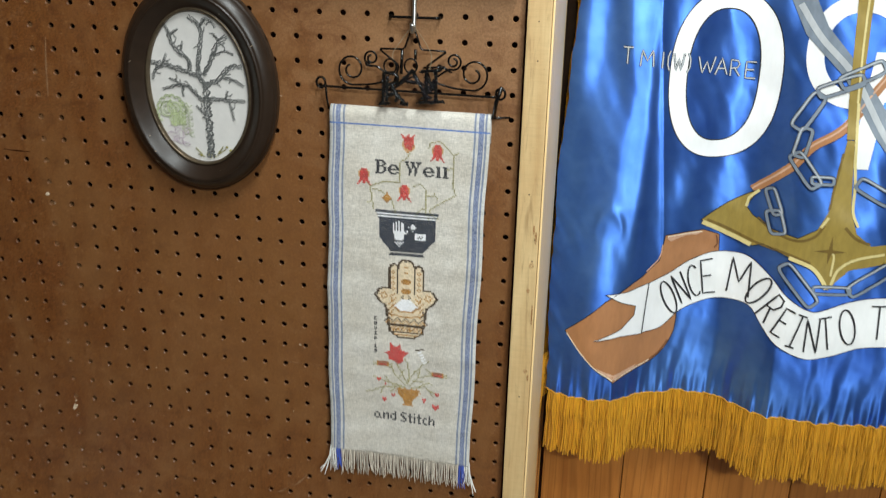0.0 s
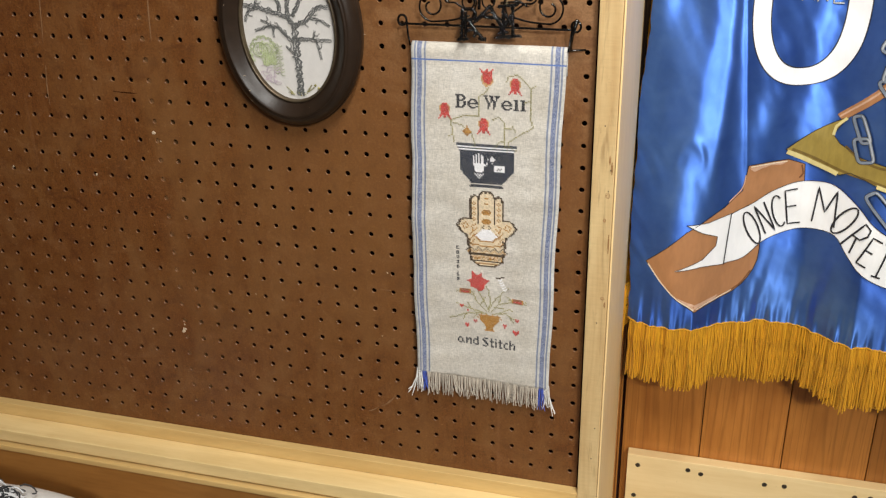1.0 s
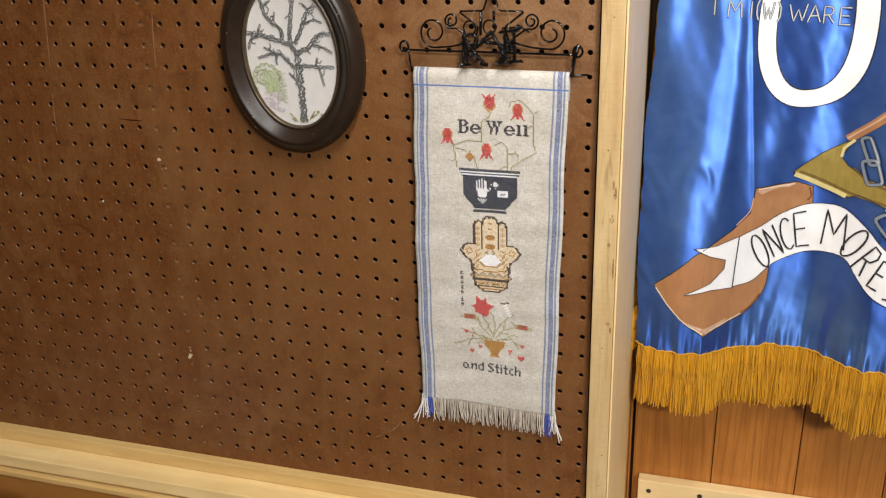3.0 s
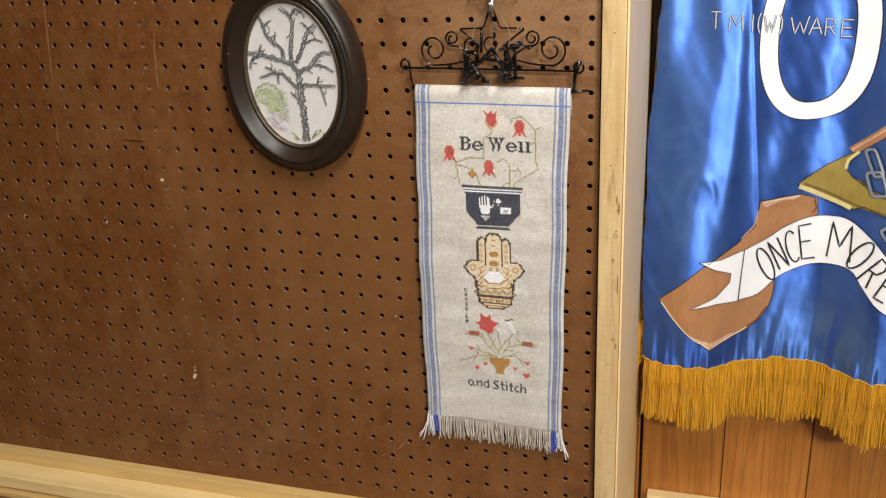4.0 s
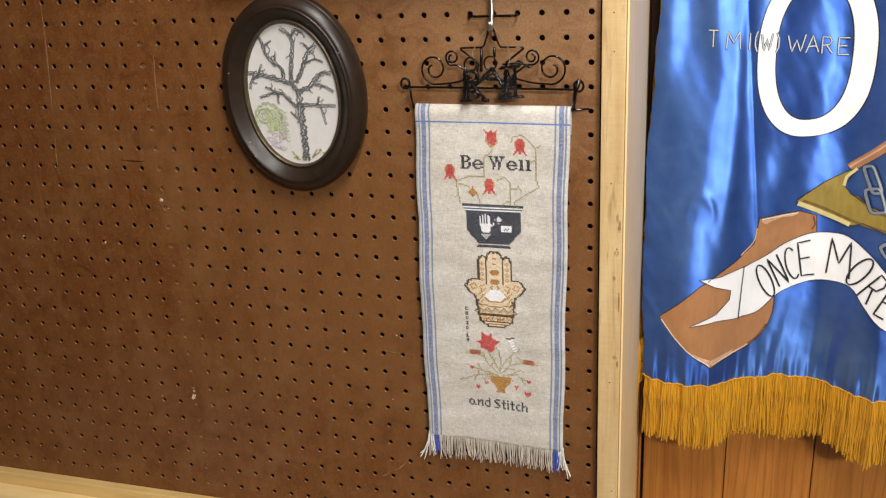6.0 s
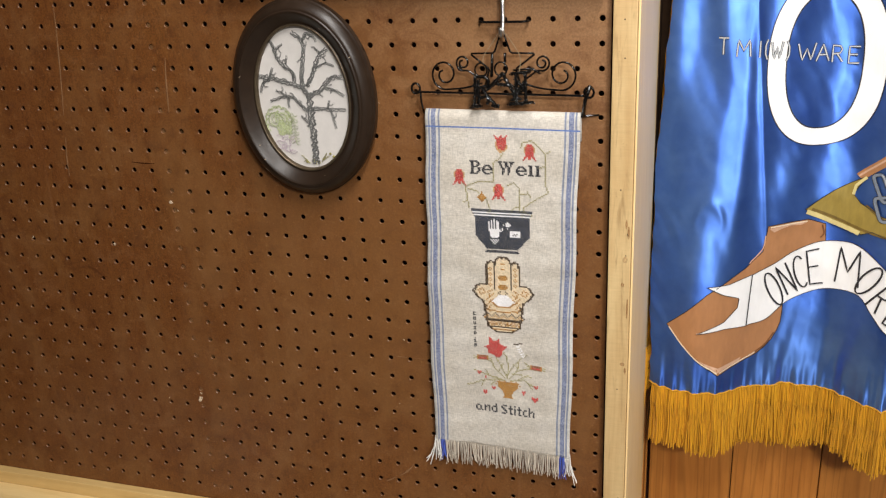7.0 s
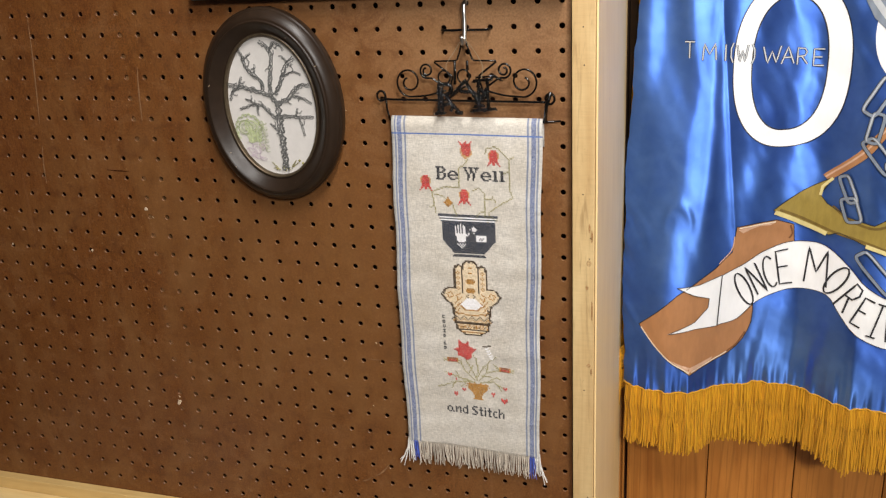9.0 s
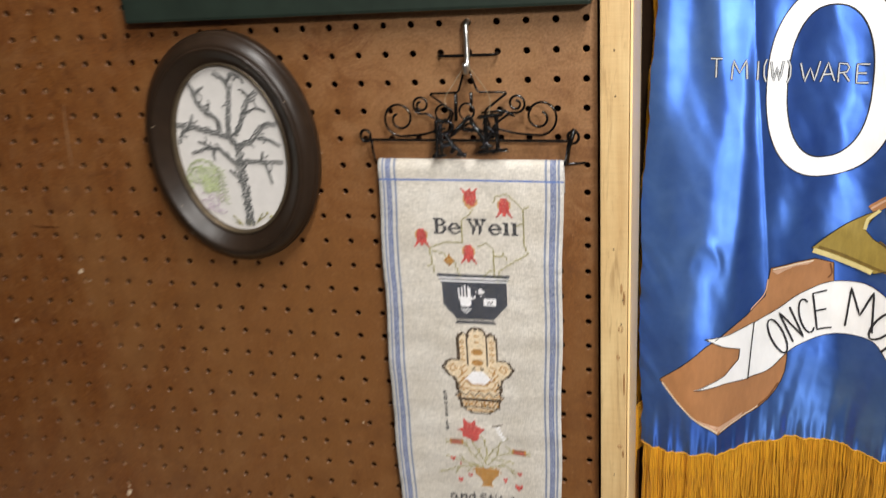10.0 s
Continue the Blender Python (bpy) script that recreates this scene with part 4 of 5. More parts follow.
    branches = [(0.0062, [(0.18, -0.96), (0.21, -0.73), (0.2, -0.44), (0.19, -0.23), (0.2, -0.06), (0.22, 0.06)]),
                (0.0042, [(0.21, 0.0), (0.05, 0.13), (-0.25, 0.2), (-0.52, 0.25), (-0.73, 0.28), (-0.93, 0.29)]),
                (0.0026, [(-0.64, 0.25), (-0.8, 0.19), (-0.87, 0.06)]), (0.002, [(-0.62, 0.26), (-0.6, 0.33), (-0.54, 0.41)]),
                (0.0040, [(0.09, 0.12), (0.08, 0.29), (0.14, 0.5), (0.19, 0.7), (0.11, 0.82), (-0.04, 0.9)]),
                (0.0024, [(0.17, 0.76), (0.27, 0.87), (0.42, 0.83), (0.47, 0.76)]),
                (0.0036, [(-0.1, 0.22), (-0.1, 0.34), (-0.29, 0.45), (-0.42, 0.55), (-0.46, 0.7), (-0.55, 0.79)]),
                (0.002, [(-0.24, 0.45), (-0.22, 0.52), (-0.2, 0.58)]), (0.002, [(-0.42, 0.66), (-0.34, 0.7), (-0.26, 0.73)]),
                (0.0040, [(0.17, 0.15), (0.3, 0.29), (0.4, 0.44), (0.52, 0.58), (0.68, 0.67)]),
                (0.0022, [(0.41, 0.41), (0.62, 0.47), (0.8, 0.43)]), (0.002, [(0.52, 0.6), (0.47, 0.65), (0.42, 0.66)]),
                (0.0040, [(0.23, 0.04), (0.45, 0.09), (0.59, 0.2), (0.77, 0.28), (0.95, 0.28)]),
                (0.0026, [(0.55, 0.13), (0.78, 0.1), (0.96, 0.02)]),
                (0.0030, [(0.2, -0.17), (0.4, -0.16), (0.63, -0.17), (0.97, -0.17)]),
                (0.0022, [(0.63, -0.17), (0.68, -0.29), (0.72, -0.44)]), (0.002, [(0.58, -0.17), (0.6, -0.1), (0.63, -0.04)]),
                (0.0030, [(0.15, -0.2), (0.0, -0.12), (-0.15, -0.01), (-0.38, 0.0), (-0.68, -0.06)]),
                (0.0022, [(-0.29, 0.0), (-0.42, 0.06), (-0.53, 0.09)]), (0.002, [(-0.26, -0.01), (-0.28, -0.08), (-0.27, -0.15)]),
                (0.0022, [(0.16, -0.38), (0.04, -0.31), (-0.03, -0.26)])]
    bm = bmesh.new()
    for w, line in branches:
        floss(bm, line, w * 1.25)
    for w, line in branches[1:]:      # twigs
        for u, v in line[1:-1]:
            t = rnd.uniform(0, 6.28)
            floss(bm, [(u, v), (u + 0.07 * math.cos(t), v + 0.05 * math.sin(t)), (u + 0.13 * math.cos(t + 0.5), v + 0.09 * math.sin(t + 0.5))], 0.0015)
    tagged(part("stitched_tree", bm, "grey_floss", backing, "grey stitched bare tree"), kind="stuff")
    bm = bmesh.new()
    for k in range(3):                # nested curls
        cu, cv, r0 = ((-0.63, -0.34, 0.17), (-0.47, -0.30, 0.15), (-0.50, -0.45, 0.13))[k]
        floss(bm, [(cu + r0 * (1 - 0.045 * j) * math.cos(0.7 * j + 2 * k), cv + 0.72 * r0 * (1 - 0.045 * j) * math.sin(0.7 * j + 2 * k)) for j in range(19)], 0.0026)
    for k in range(9):                # scallops round the crown
        t = 0.2 + 0.42 * k
        cu, cv = -0.54 + 0.25 * math.cos(t), -0.36 + 0.19 * math.sin(t)
        floss(bm, [(cu + 0.055 * math.cos(t - 1.6 + 0.8 * j), cv + 0.042 * math.sin(t - 1.6 + 0.8 * j)) for j in range(5)], 0.0024)
    for k in range(9):                # darker heart
        u = -0.56 + 0.032 * k
        floss(bm, [(u, -0.52 - 0.01 * (k % 3)), (u + 0.02, -0.44), (u + 0.01, -0.36 + 0.02 * (k % 2))], 0.0022)
    for k in range(10):               # wavy strands
        v = -0.24 - 0.045 * k
        floss(bm, [(-0.36, v + 0.03), (-0.29, v - 0.02), (-0.23, v + 0.01), (-0.18, v - 0.04), (-0.12, v - 0.02 - 0.02 * (k % 2))], 0.0012)
    tagged(part("stitched_bush", bm, "lime_floss", backing, "light green stitched bush"), kind="stuff")
    bm = bmesh.new()
    for k in range(16):
        t = rnd.uniform(0, 6.28)
        u, v = -0.38 + rnd.uniform(-0.24, 0.2), -0.67 + rnd.uniform(-0.1, 0.09)
        floss(bm, [(u + 0.09 * math.cos(t + j), v + 0.05 * math.sin(t + j)) for j in range(4)], 0.0011)
    tagged(part("stitched_blossom", bm, "mauve_floss", backing, "pale mauve stitched blossom"), kind="stuff")
    bm = bmesh.new()
    for line in ([(0.32, -0.93), (0.38, -0.87), (0.45, -0.80)], [(0.36, -0.9), (0.5, -0.84)], [(0.05, -0.96), (-0.03, -0.9), (-0.12, -0.84)],
                 [(0.0, -0.92), (-0.09, -0.93)], [(0.2, -0.97), (0.12, -0.9), (0.3, -0.95)]):
        floss(bm, line, 0.0016)
    for u, v in ((0.45, -0.79), (-0.09, -0.92), (0.52, -0.83)):
        bmesh.ops.create_icosphere(bm, subdivisions=1, radius=0.0017, matrix=Matrix.Translation(at(u, v)))
    tagged(part("stitched_sprigs", bm, "green_floss", backing), kind="stuff")
    bm = bmesh.new()   # chips in the dark finish
    for k in range(9):
        t = rnd.uniform(0, 6.28)
        d = rnd.uniform(0.006, 0.03)
        x, z = (a + d) * math.cos(t), (b + d) * math.sin(t)
        h = float(np.interp(d, [p[0] for p in profile[1:]], [p[1] for p in profile[1:]]))
        s = rnd.uniform(-1, 1)
        tube(bm, [(cx + x, base - h - 0.0001, cz + z), (cx + x + 0.002, base - h - 0.0003, cz + z + 0.003 * s)], 0.0003, 4)
    tagged(part("chips", bm, "putty", root, "small pale chips in the finish"), kind="stuff")
    low = 0.112
    root.matrix_basis = pose(cx + 0.002, base, cz - low + 0.003, FRAME_LEAN) @ pose(0, 0, low)
    return root


FRAME_LEAN = 3.0     # degrees by which the top hangs away from the board
oval_frame()

# ---- stitched linen towel on its iron hanger ----
T_TOP, T_LOW = 1.3055, 0.890


def towel_side(v):
    return (-0.1905 - 0.0055 * min(1, v * 1.6) + 0.0006 * math.sin(v * 23), -0.0195 - 0.009 * v + 0.0007 * math.sin(v * 19))


def towel_at(u, v, lift=0.0):
    """A place on the towel's face; u across and v down, both 0 to 1."""
    l, r = towel_side(v)
    z = T_TOP + (T_LOW - T_TOP) * v + 0.002 * (0.5 - u) * v - 0.002 * u * (1 - v)
    x = l + (r - l) * u
    y = -0.0105 - 0.003 * math.sin(math.pi * min(1, v * 1.1)) - 0.0022 * math.sin(u * 5.2 + v * 3.0) * v
    y += 0.0012 * noise.noise((u * 4, v * 9, 2.2)) - 0.002 * (1 - v) * u + 0.0011 * noise.noise((u * 2.2, v * 21 + u, 6.1))
    if v < 0.02:
        y += 0.003 * (1 - v / 0.02) ** 2
    return Vector((x, y - lift, z))


CELL = 0.00156
FACE_MID = -0.1035


def towel_xz(x, z, lift):
    """The place on the towel's face in front of a point of the wall."""
    v = (T_TOP - z) / (T_TOP - T_LOW)
    l, r = towel_side(v)
    return towel_at((x - l) / (r - l), v, lift)


class Canvas:
    """Cross stitches counted on a square grid; column 0 is the middle line and rows count down from the top."""

    def __init__(self, mid, top):
        self.mid, self.top, self.cells = mid, top, {}

    def put(self, c, r, key):
        self.cells[(int(round(c)), int(round(r)))] = key

    def line(self, pts, key):
        for (a, b), (c, d) in zip(pts, pts[1:]):
            n = int(max(abs(c - a), abs(d - b), 1))
            for k in range(n + 1):
                self.put(a + (c - a) * k / n, b + (d - b) * k / n, key)

    def fill(self, pts, key):
        rows = [p[1] for p in pts]
        for r in range(int(min(rows)), int(max(rows)) + 1):
            cuts = []
            for (a, b), (c, d) in zip(pts, pts[1:] + pts[:1]):
                if (b > r) != (d > r):
                    cuts.append(a + (c - a) * (r - b) / (d - b))
            cuts.sort()
            for a, b in zip(cuts[::2], cuts[1::2]):
                for c in range(math.ceil(a), math.floor(b) + 1):
                    self.cells[(c, r)] = key

    def picture(self, c0, r0, rows, key):
        for j, row in enumerate(rows):
            for i, ch in enumerate(row):
                if ch != " ":
                    self.cells[(c0 + i, r0 + j)] = key

    def stitch(self, name, root, label, materials, cell=CELL):
        rnd = random.Random(name)
        sets = {}
        for (c, r), key in self.cells.items():
            sets.setdefault(key, []).append((c, r))
        for key in sorted(sets):
            bm = bmesh.new()
            h = cell * 0.60
            for c, r in sets[key]:
                x, z = self.mid + c * cell, self.top - r * cell
                for leg in (1, -1):
                    w = cell * (0.2 if key == "green" else 0.40)
                    jx, jz = rnd.gauss(0, cell * 0.05), rnd.gauss(0, cell * 0.05)
                    a = (x - h + jx, z - leg * h + jz)
                    b = (x + h + jx, z + leg * h + jz)
                    n = Vector((-(b[1] - a[1]), b[0] - a[0])).normalized() * w
                    base, ridge = 0.0002, 0.0007 + 0.0002 * (leg < 0)
                    q = [towel_xz(a[0] + n.x, a[1] + n.y, base), towel_xz(a[0] - n.x, a[1] - n.y, base),
                         towel_xz(b[0] - n.x, b[1] - n.y, base), towel_xz(b[0] + n.x, b[1] + n.y, base)]
                    m = [towel_xz(a[0] + (b[0] - a[0]) * 0.2, a[1] + (b[1] - a[1]) * 0.2, ridge),
                         towel_xz(a[0] + (b[0] - a[0]) * 0.8, a[1] + (b[1] - a[1]) * 0.8, ridge)]
                    q, m = [bm.verts.new(p) for p in q], [bm.verts.new(p) for p in m]
                    bm.faces.new((q[0], q[1], m[0]))
                    bm.faces.new((q[1], q[2], m[1], m[0]))
                    bm.faces.new((q[2], q[3], m[1]))
                    bm.faces.new((q[3], q[0], m[0], m[1]))
            bmesh.ops.recalc_face_normals(bm, faces=bm.faces)
            tagged(part(name, bm, materials[key], root, label), kind="stuff")


BIG = {
    "B": ["######  ", " ##  ## ", " ##   ##", " ##  ## ", " #####  ", " ##   ##", " ##   ##", " ##   ##", " ##  ## ", "######  "],
    "e": ["", "", "", "  ####  ", " ##  ## ", "##    ##", "########", "##      ", " ##   ##", "  ####  "],
    "W": ["### ### ####", " #   ##  ## ", " ##  ##  #  ", "  #  ### #  ", "  ## # ##   ", "   ##  ##   ", "   ##  ##   ", "   ##  ##   ", "   #   #    ", "   #   #    "],
    "l": ["", "", "###", " ##", " ##", " ##", " ##", " ##", " ##", "####"],
}
SMALL = {
    "a": ["", "", " ##", "#  #", "#  #", "#  #", " ## #"], "n": ["", "", "# ##", "## #", "#  #", "#  #", "#  #"],
    "d": ["   #", "   #", " ###", "#  #", "#  #", "#  #", " ###"], "S": [" ###", "#   ", "##  ", " ## ", "  ##", "   #", "### "],
    "t": [" #", " #", "###", " #", " #", " #", " ##"], "i": ["#", "", "#", "#", "#", "#", "#"],
    "c": ["", "", " ##", "#  ", "#  ", "#  ", " ##"], "h": ["#", "#", "# # ", "## #", "#  #", "#  #", "#  #"],
    "C": ["###", "#  ", "#  ", "###"], "O": ["###", "# #", "# #", "###"], "V": ["# #", "# #", "# #", " # "], "I": ["###", " # ", " # ", "###"],
    "D": ["## ", "# #", "# #", "## "], "-": ["", " # "], "1": [" # ", "## ", " # ", "###"], "9": ["###", "###", "  #", "## "],
}


def tulip(cv, c, r, up=True):
    """A small red tulip with tan outer petals, standing or hanging."""
    if up:
        rows = ["r    r   r", " r  rr  r ", " rrrrrrrr ", "  rrrrrrr ", "  rrrrrrr ", " trrrrrrr ", " trrrrrrr ", " trrrrrrrt", " ttrrrrrrt", "  trrrrrtt", "  tttrrrt ", "   ttttt  ", "    tt    "]
    else:
        rows = ["   rrrr   ", "  trrrrt  ", " trrrrrrt ", " trrrrrrt ", " trrrrrrt ", " trrrrrrt ", "  rrrrrr  ", "  rrrrrr  ", "  rrrrrr  ", " rr rr rr ", " r  rr  r ", "r        r"]
    for j, row in enumerate(rows):
        for i, ch in enumerate(row):
            if ch != " ":
                cv.put(c - 5 + i, r - 6 + j, "red" if ch == "r" else "tan")


def towel():
    root = empty("tea_towel", -0.105, -0.012, T_TOP)
    tagged(root, "linen towel with blue border stripes and cross-stitched motifs on iron rod", "towel")
    nu, nv = 48, 120
    rows = []
    for v, y, dz in ((0, 0.0068, -0.030), (0, 0.0066, -0.015), (0, 0.0062, -0.004), (0, 0.004, 0.0005), (0, 0.002, 0.0012)):
        rows.append([towel_at(j / nu, 0) + Vector((0, y, dz)) for j in range(nu + 1)])
    flap = len(rows)
    rows += [[towel_at(j / nu, i / nv) for j in range(nu + 1)] for i in range(nv + 1)]
    bm = grid_mesh(rows)
    uv = bm.loops.layers.uv.active
    total = len(rows) - 1
    for f in bm.faces:
        for loop in f.loops:
            loop[uv].uv.y = max(0, (loop[uv].uv.y * total - flap) / nv)
    cloth = part("cloth", bm, "linen", root, "natural linen with woven blue stripes", True)
    solid = cloth.modifiers.new("thickness", "SOLIDIFY")
    solid.thickness, solid.offset = 0.0008, 0.0

    rnd = random.Random(21)
    plain_bm, blue_bm, pale_bm = bmesh.new(), bmesh.new(), bmesh.new()
    for k in range(190):
        u = (k + rnd.uniform(0.1, 0.9)) / 190
        p = towel_at(u, 1.0)
        n = rnd.uniform(0.022, 0.031)
        lean, out = rnd.gauss(0.001, 0.0022), rnd.gauss(0.0, 0.002)
        pts = [p + Vector((0, 0, 0.002)), p + Vector((lean * 0.3, out * 0.4, -n * 0.4)), p + Vector((lean * 0.6 + rnd.gauss(0, 0.0004), out, -n * 0.75)),
               p + Vector((lean, out * 0.8, -n))]
        e = min(u, 1 - u)
        tube(blue_bm if 0.035 < e < 0.075 else pale_bm if e < 0.035 else plain_bm, pts, 0.0006, 5, taper=0.7)
    for side, sign in ((0.0, -1), (1.0, 1)):
        for k in range(6):
            p = towel_at(side, 0.985)
            d = rnd.uniform(0.006, 0.014) * sign * (1.0 if sign < 0 else 0.9)
            pts = [p, p + Vector((d * 0.15, -0.001, -0.014)), p + Vector((d * 0.6, -0.001, -0.028)), p + Vector((d, -0.002, -rnd.uniform(0.030, 0.042)))]
            tube(pale_bm, pts, 0.0006, 5, taper=0.7)
    tagged(part("fringe", plain_bm, "fringe", root, "frayed linen threads"), kind="stuff")
    tagged(part("fringe", blue_bm, "blue_thread", root, "frayed blue threads"), kind="stuff")
    tagged(part("fringe", pale_bm, "cotton", root, "frayed white threads"), kind="stuff")

    # words
    cv = Canvas(-0.140, 1.2515)
    c = 0
    for ch in "Be Well":
        if ch == " ":
            c += 3
            continue
        cv.picture(c, 0, BIG[ch], "ink")
        c += max(len(row) for row in BIG[ch]) + 1
    cv.stitch("stitched_lettering", cloth, "words Be Well in charcoal cross stitch", {"ink": "ink_floss"}, 0.00152)
    cv = Canvas(-0.1425, 0.9505)
    c = 0
    for ch in "and Stitch":
        if ch == " ":
            c += 2
            continue
        cv.picture(c, 0, SMALL[ch], "ink")
        c += max(len(row) for row in SMALL[ch]) + 1
    cv.stitch("stitched_lettering", cloth, "words and Stitch in charcoal cross stitch", {"ink": "ink_floss"}, 0.00177)
    cv = Canvas(-0.1415, 1.071)
    r = 0
    for ch in "COVID-19":
        cv.picture(0, r, SMALL[ch], "ink")
        r += len(SMALL[ch]) + (2 if ch != "-" else 1)
    cv.stitch("stitched_date", cloth, "small stacked stitched letters", {"ink": "ink_floss"}, 0.00105)

    # flowers above the bowl
    cv = Canvas(FACE_MID, 1.2865)
    g = "green"
    cv.line([(0, 17), (-2, 20), (-7, 24), (-7, 36), (-7, 37)], g)
    cv.line([(-7, 38), (-18, 38), (-28, 42), (-27, 50), (-26, 58)], g)
    cv.line([(-29, 41), (-34, 34), (-36, 32)], g)
    cv.line([(13, 12), (15, 8), (21, 7), (25, 10), (31, 16), (31, 38), (33, 44), (22, 51), (15, 56), (14, 64)], g)
    cv.line([(-10, 60), (-12, 52), (-20, 45), (-26, 44)], g)
    cv.line([(3, 40), (8, 38), (12, 42), (12, 60)], g)
    cv.line([(4, 62), (9, 56), (12, 56)], g)
    cv.line([(12, 46), (17, 46)], g), cv.line([(20, 48), (18, 44)], g), cv.line([(16, 60), (21, 62)], g), cv.line([(-30, 54), (-27, 53)], g)
    cv.line([(-12, 61), (-6, 62)], g), cv.line([(31, 24), (26, 27)], g), cv.line([(31, 16), (34, 14)], g)
    tulip(cv, -1, 10), tulip(cv, 20, 16, False), tulip(cv, -32, 36, False), tulip(cv, -3, 46, False)
    cv.fill([(-16, 46), (-13, 50), (-16, 54), (-19, 50)], "gold")
    cv.stitch("stitched_bouquet", cloth, "red stitched tulips on thin green stems", {"green": "green_floss", "red": "red_floss", "gold": "gold_floss", "tan": "tan_floss"}, 0.00152)

    # bowl
    cv = Canvas(-0.1050, 1.1965)
    cv.line([(-23, 0), (22, 0)], "navy"), cv.line([(-23, 1), (22, 1)], "navy")
    cv.line([(-22, 3), (21, 3)], "navy"), cv.line([(-21, 5), (20, 5)], "navy")
    cv.fill([(-20.5, 5), (20.5, 5), (20.5, 20), (10.5, 31), (-11.5, 31), (-20.5, 20)], "navy")
    cv.line([(-12, 32), (11, 32)], "navy"), cv.line([(-13, 33), (12, 33)], "navy")
    cv.line([(-22, 2), (21, 2)], "white"), cv.line([(-21, 4), (20, 4)], "white")
    for c, r0 in ((-10, 9), (-8, 8), (-6, 7), (-4, 8), (-3, 9)):
        cv.line([(c, r0), (c, 16)], "white")
    cv.fill([(-10.5, 15), (-1.5, 15), (-3.5, 22), (-8.5, 22)], "white")
    cv.line([(-1, 16), (0, 14)], "white")
    for c, r in ((-9, 23), (-7, 23), (-5, 23), (-3, 23), (-8, 24), (-6, 24), (-4, 24), (-7, 25), (-5, 25), (-6, 26)):
        cv.put(c, r, "white")
    cv.fill([(2.5, 10), (5.5, 10), (5.5, 13), (2.5, 13)], "white")
    for p in ((1, 11), (6, 11), (4, 9), (4, 14)):
        cv.put(*p, "white")
    cv.fill([(5.5, 16), (13.5, 16), (13.5, 21), (5.5, 21)], "white")
    cv.line([(8, 19), (9, 18), (10, 19), (11, 18)], "ink")
    cv.stitch("stitched_bowl", cloth, "navy stitched bowl with white details", {"navy": "navy_floss", "white": "white_floss", "ink": "ink_floss"}, 0.00150)

    # lucky charm below the bowl
    cv = Canvas(-0.1058, 1.1412)
    half = [(0, 0), (3, 0), (5, 2), (6, 5), (8, 3), (11, 4), (12, 7), (12, 21), (17, 21), (20, 23), (22, 27), (19, 31), (15, 34), (14, 38), (13, 46), (12, 53), (9, 56), (5, 58), (0, 58)]
    outline = half + [(-a, b) for a, b in half[::-1]]
    cv.fill([(a * 0.97, b) for a, b in outline], "pale")
    cv.line(outline, "brown")
    cv.line([(a * 0.95 + 0.2, b + (1 if b < 12 else 0)) for a, b in outline], "brown")
    for s in (-1, 1):
        cv.line([(6 * s, 5), (6 * s, 24)], "brown")
        for r in (8, 12, 16, 20):
            cv.put(9 * s, r, "gold"), cv.put(9 * s - 1, r + 1, "gold"), cv.put(9 * s + 1, r + 1, "gold"), cv.put(9 * s, r + 2, "gold")
        cv.line([(15 * s, 24), (18 * s, 26), (16 * s, 29), (13 * s, 27), (15 * s, 24)], "gold")
        cv.line([(8 * s, 25), (11 * s, 27), (9 * s, 30), (7 * s, 28)], "gold")
        cv.put(2 * s, 26, "brown"), cv.put(3 * s, 27, "brown"), cv.put(2 * s, 28, "brown")
        cv.line([(11 * s, 36), (13 * s, 39), (11 * s, 41)], "brown")
    for r, w in ((5, 1), (9, 1), (14, 2), (15, 3), (16, 3), (17, 2), (21, 2), (22, 3), (23, 3), (24, 2)):
        cv.line([(-w, r), (w, r)], "gold")
    cv.fill([(-10, 34), (-4, 30), (4, 30), (10, 34), (4, 39), (-4, 39)], "gold")
    cv.fill([(-8, 34), (-3, 29), (3, 29), (8, 34), (3, 38), (-3, 38)], "white")
    for c in range(-12, 13, 6):
        cv.line([(c - 3, 46), (c, 43), (c + 3, 46)], "brown")
        cv.line([(c - 2, 47), (c, 45), (c + 2, 47)], "gold")
    cv.line([(-13, 48), (13, 48)], "brown"), cv.line([(-13, 49), (13, 49)], "brown")
    cv.line([(-10, 41), (0, 42), (10, 41)], "gold")
    for c in range(-13, 14):
        for r in range(30, 43):
            if (c + r) % 4 == 0 and abs(c) > 8:
                cv.put(c * 0.95, r, "gold")
        for r in (50, 51, 52, 53):
            if (c + r) % 3 == 0:
                cv.put(c * 0.85, r, "gold")
    for c in range(-10, 11, 4):
        cv.put(c, 51, "gold"), cv.put(c + 1, 52, "gold"), cv.put(c - 1, 52, "brown")
    cv.line([(-12, 54), (12, 54)], "brown"), cv.line([(-8, 56), (8, 56)], "gold")
    cv.stitch("stitched_charm", cloth, "gold and brown stitched charm", {"pale": "pale_gold", "brown": "brown_floss", "gold": "gold_floss", "white": "white_floss"}, 0.00161)

    # flower urn
    cv = Canvas(-0.1035, 1.0395)
    leaf = [(a + 3, b) for a, b in [(-16, 0), (-12, 3), (-9, 1), (-8, 5), (-3, 7), (-6, 10), (-7, 14), (-10, 17), (-14, 14), (-18, 14), (-17, 10), (-20, 8), (-16, 6)]]
    cv.fill(leaf, "red")
    cv.line([(0, 33), (-5, 24), (-8, 17)], g), cv.line([(0, 33), (3, 26), (12, 15), (16, 12)], g), cv.line([(0, 34), (1, 24), (0, 16), (-2, 12)], g)
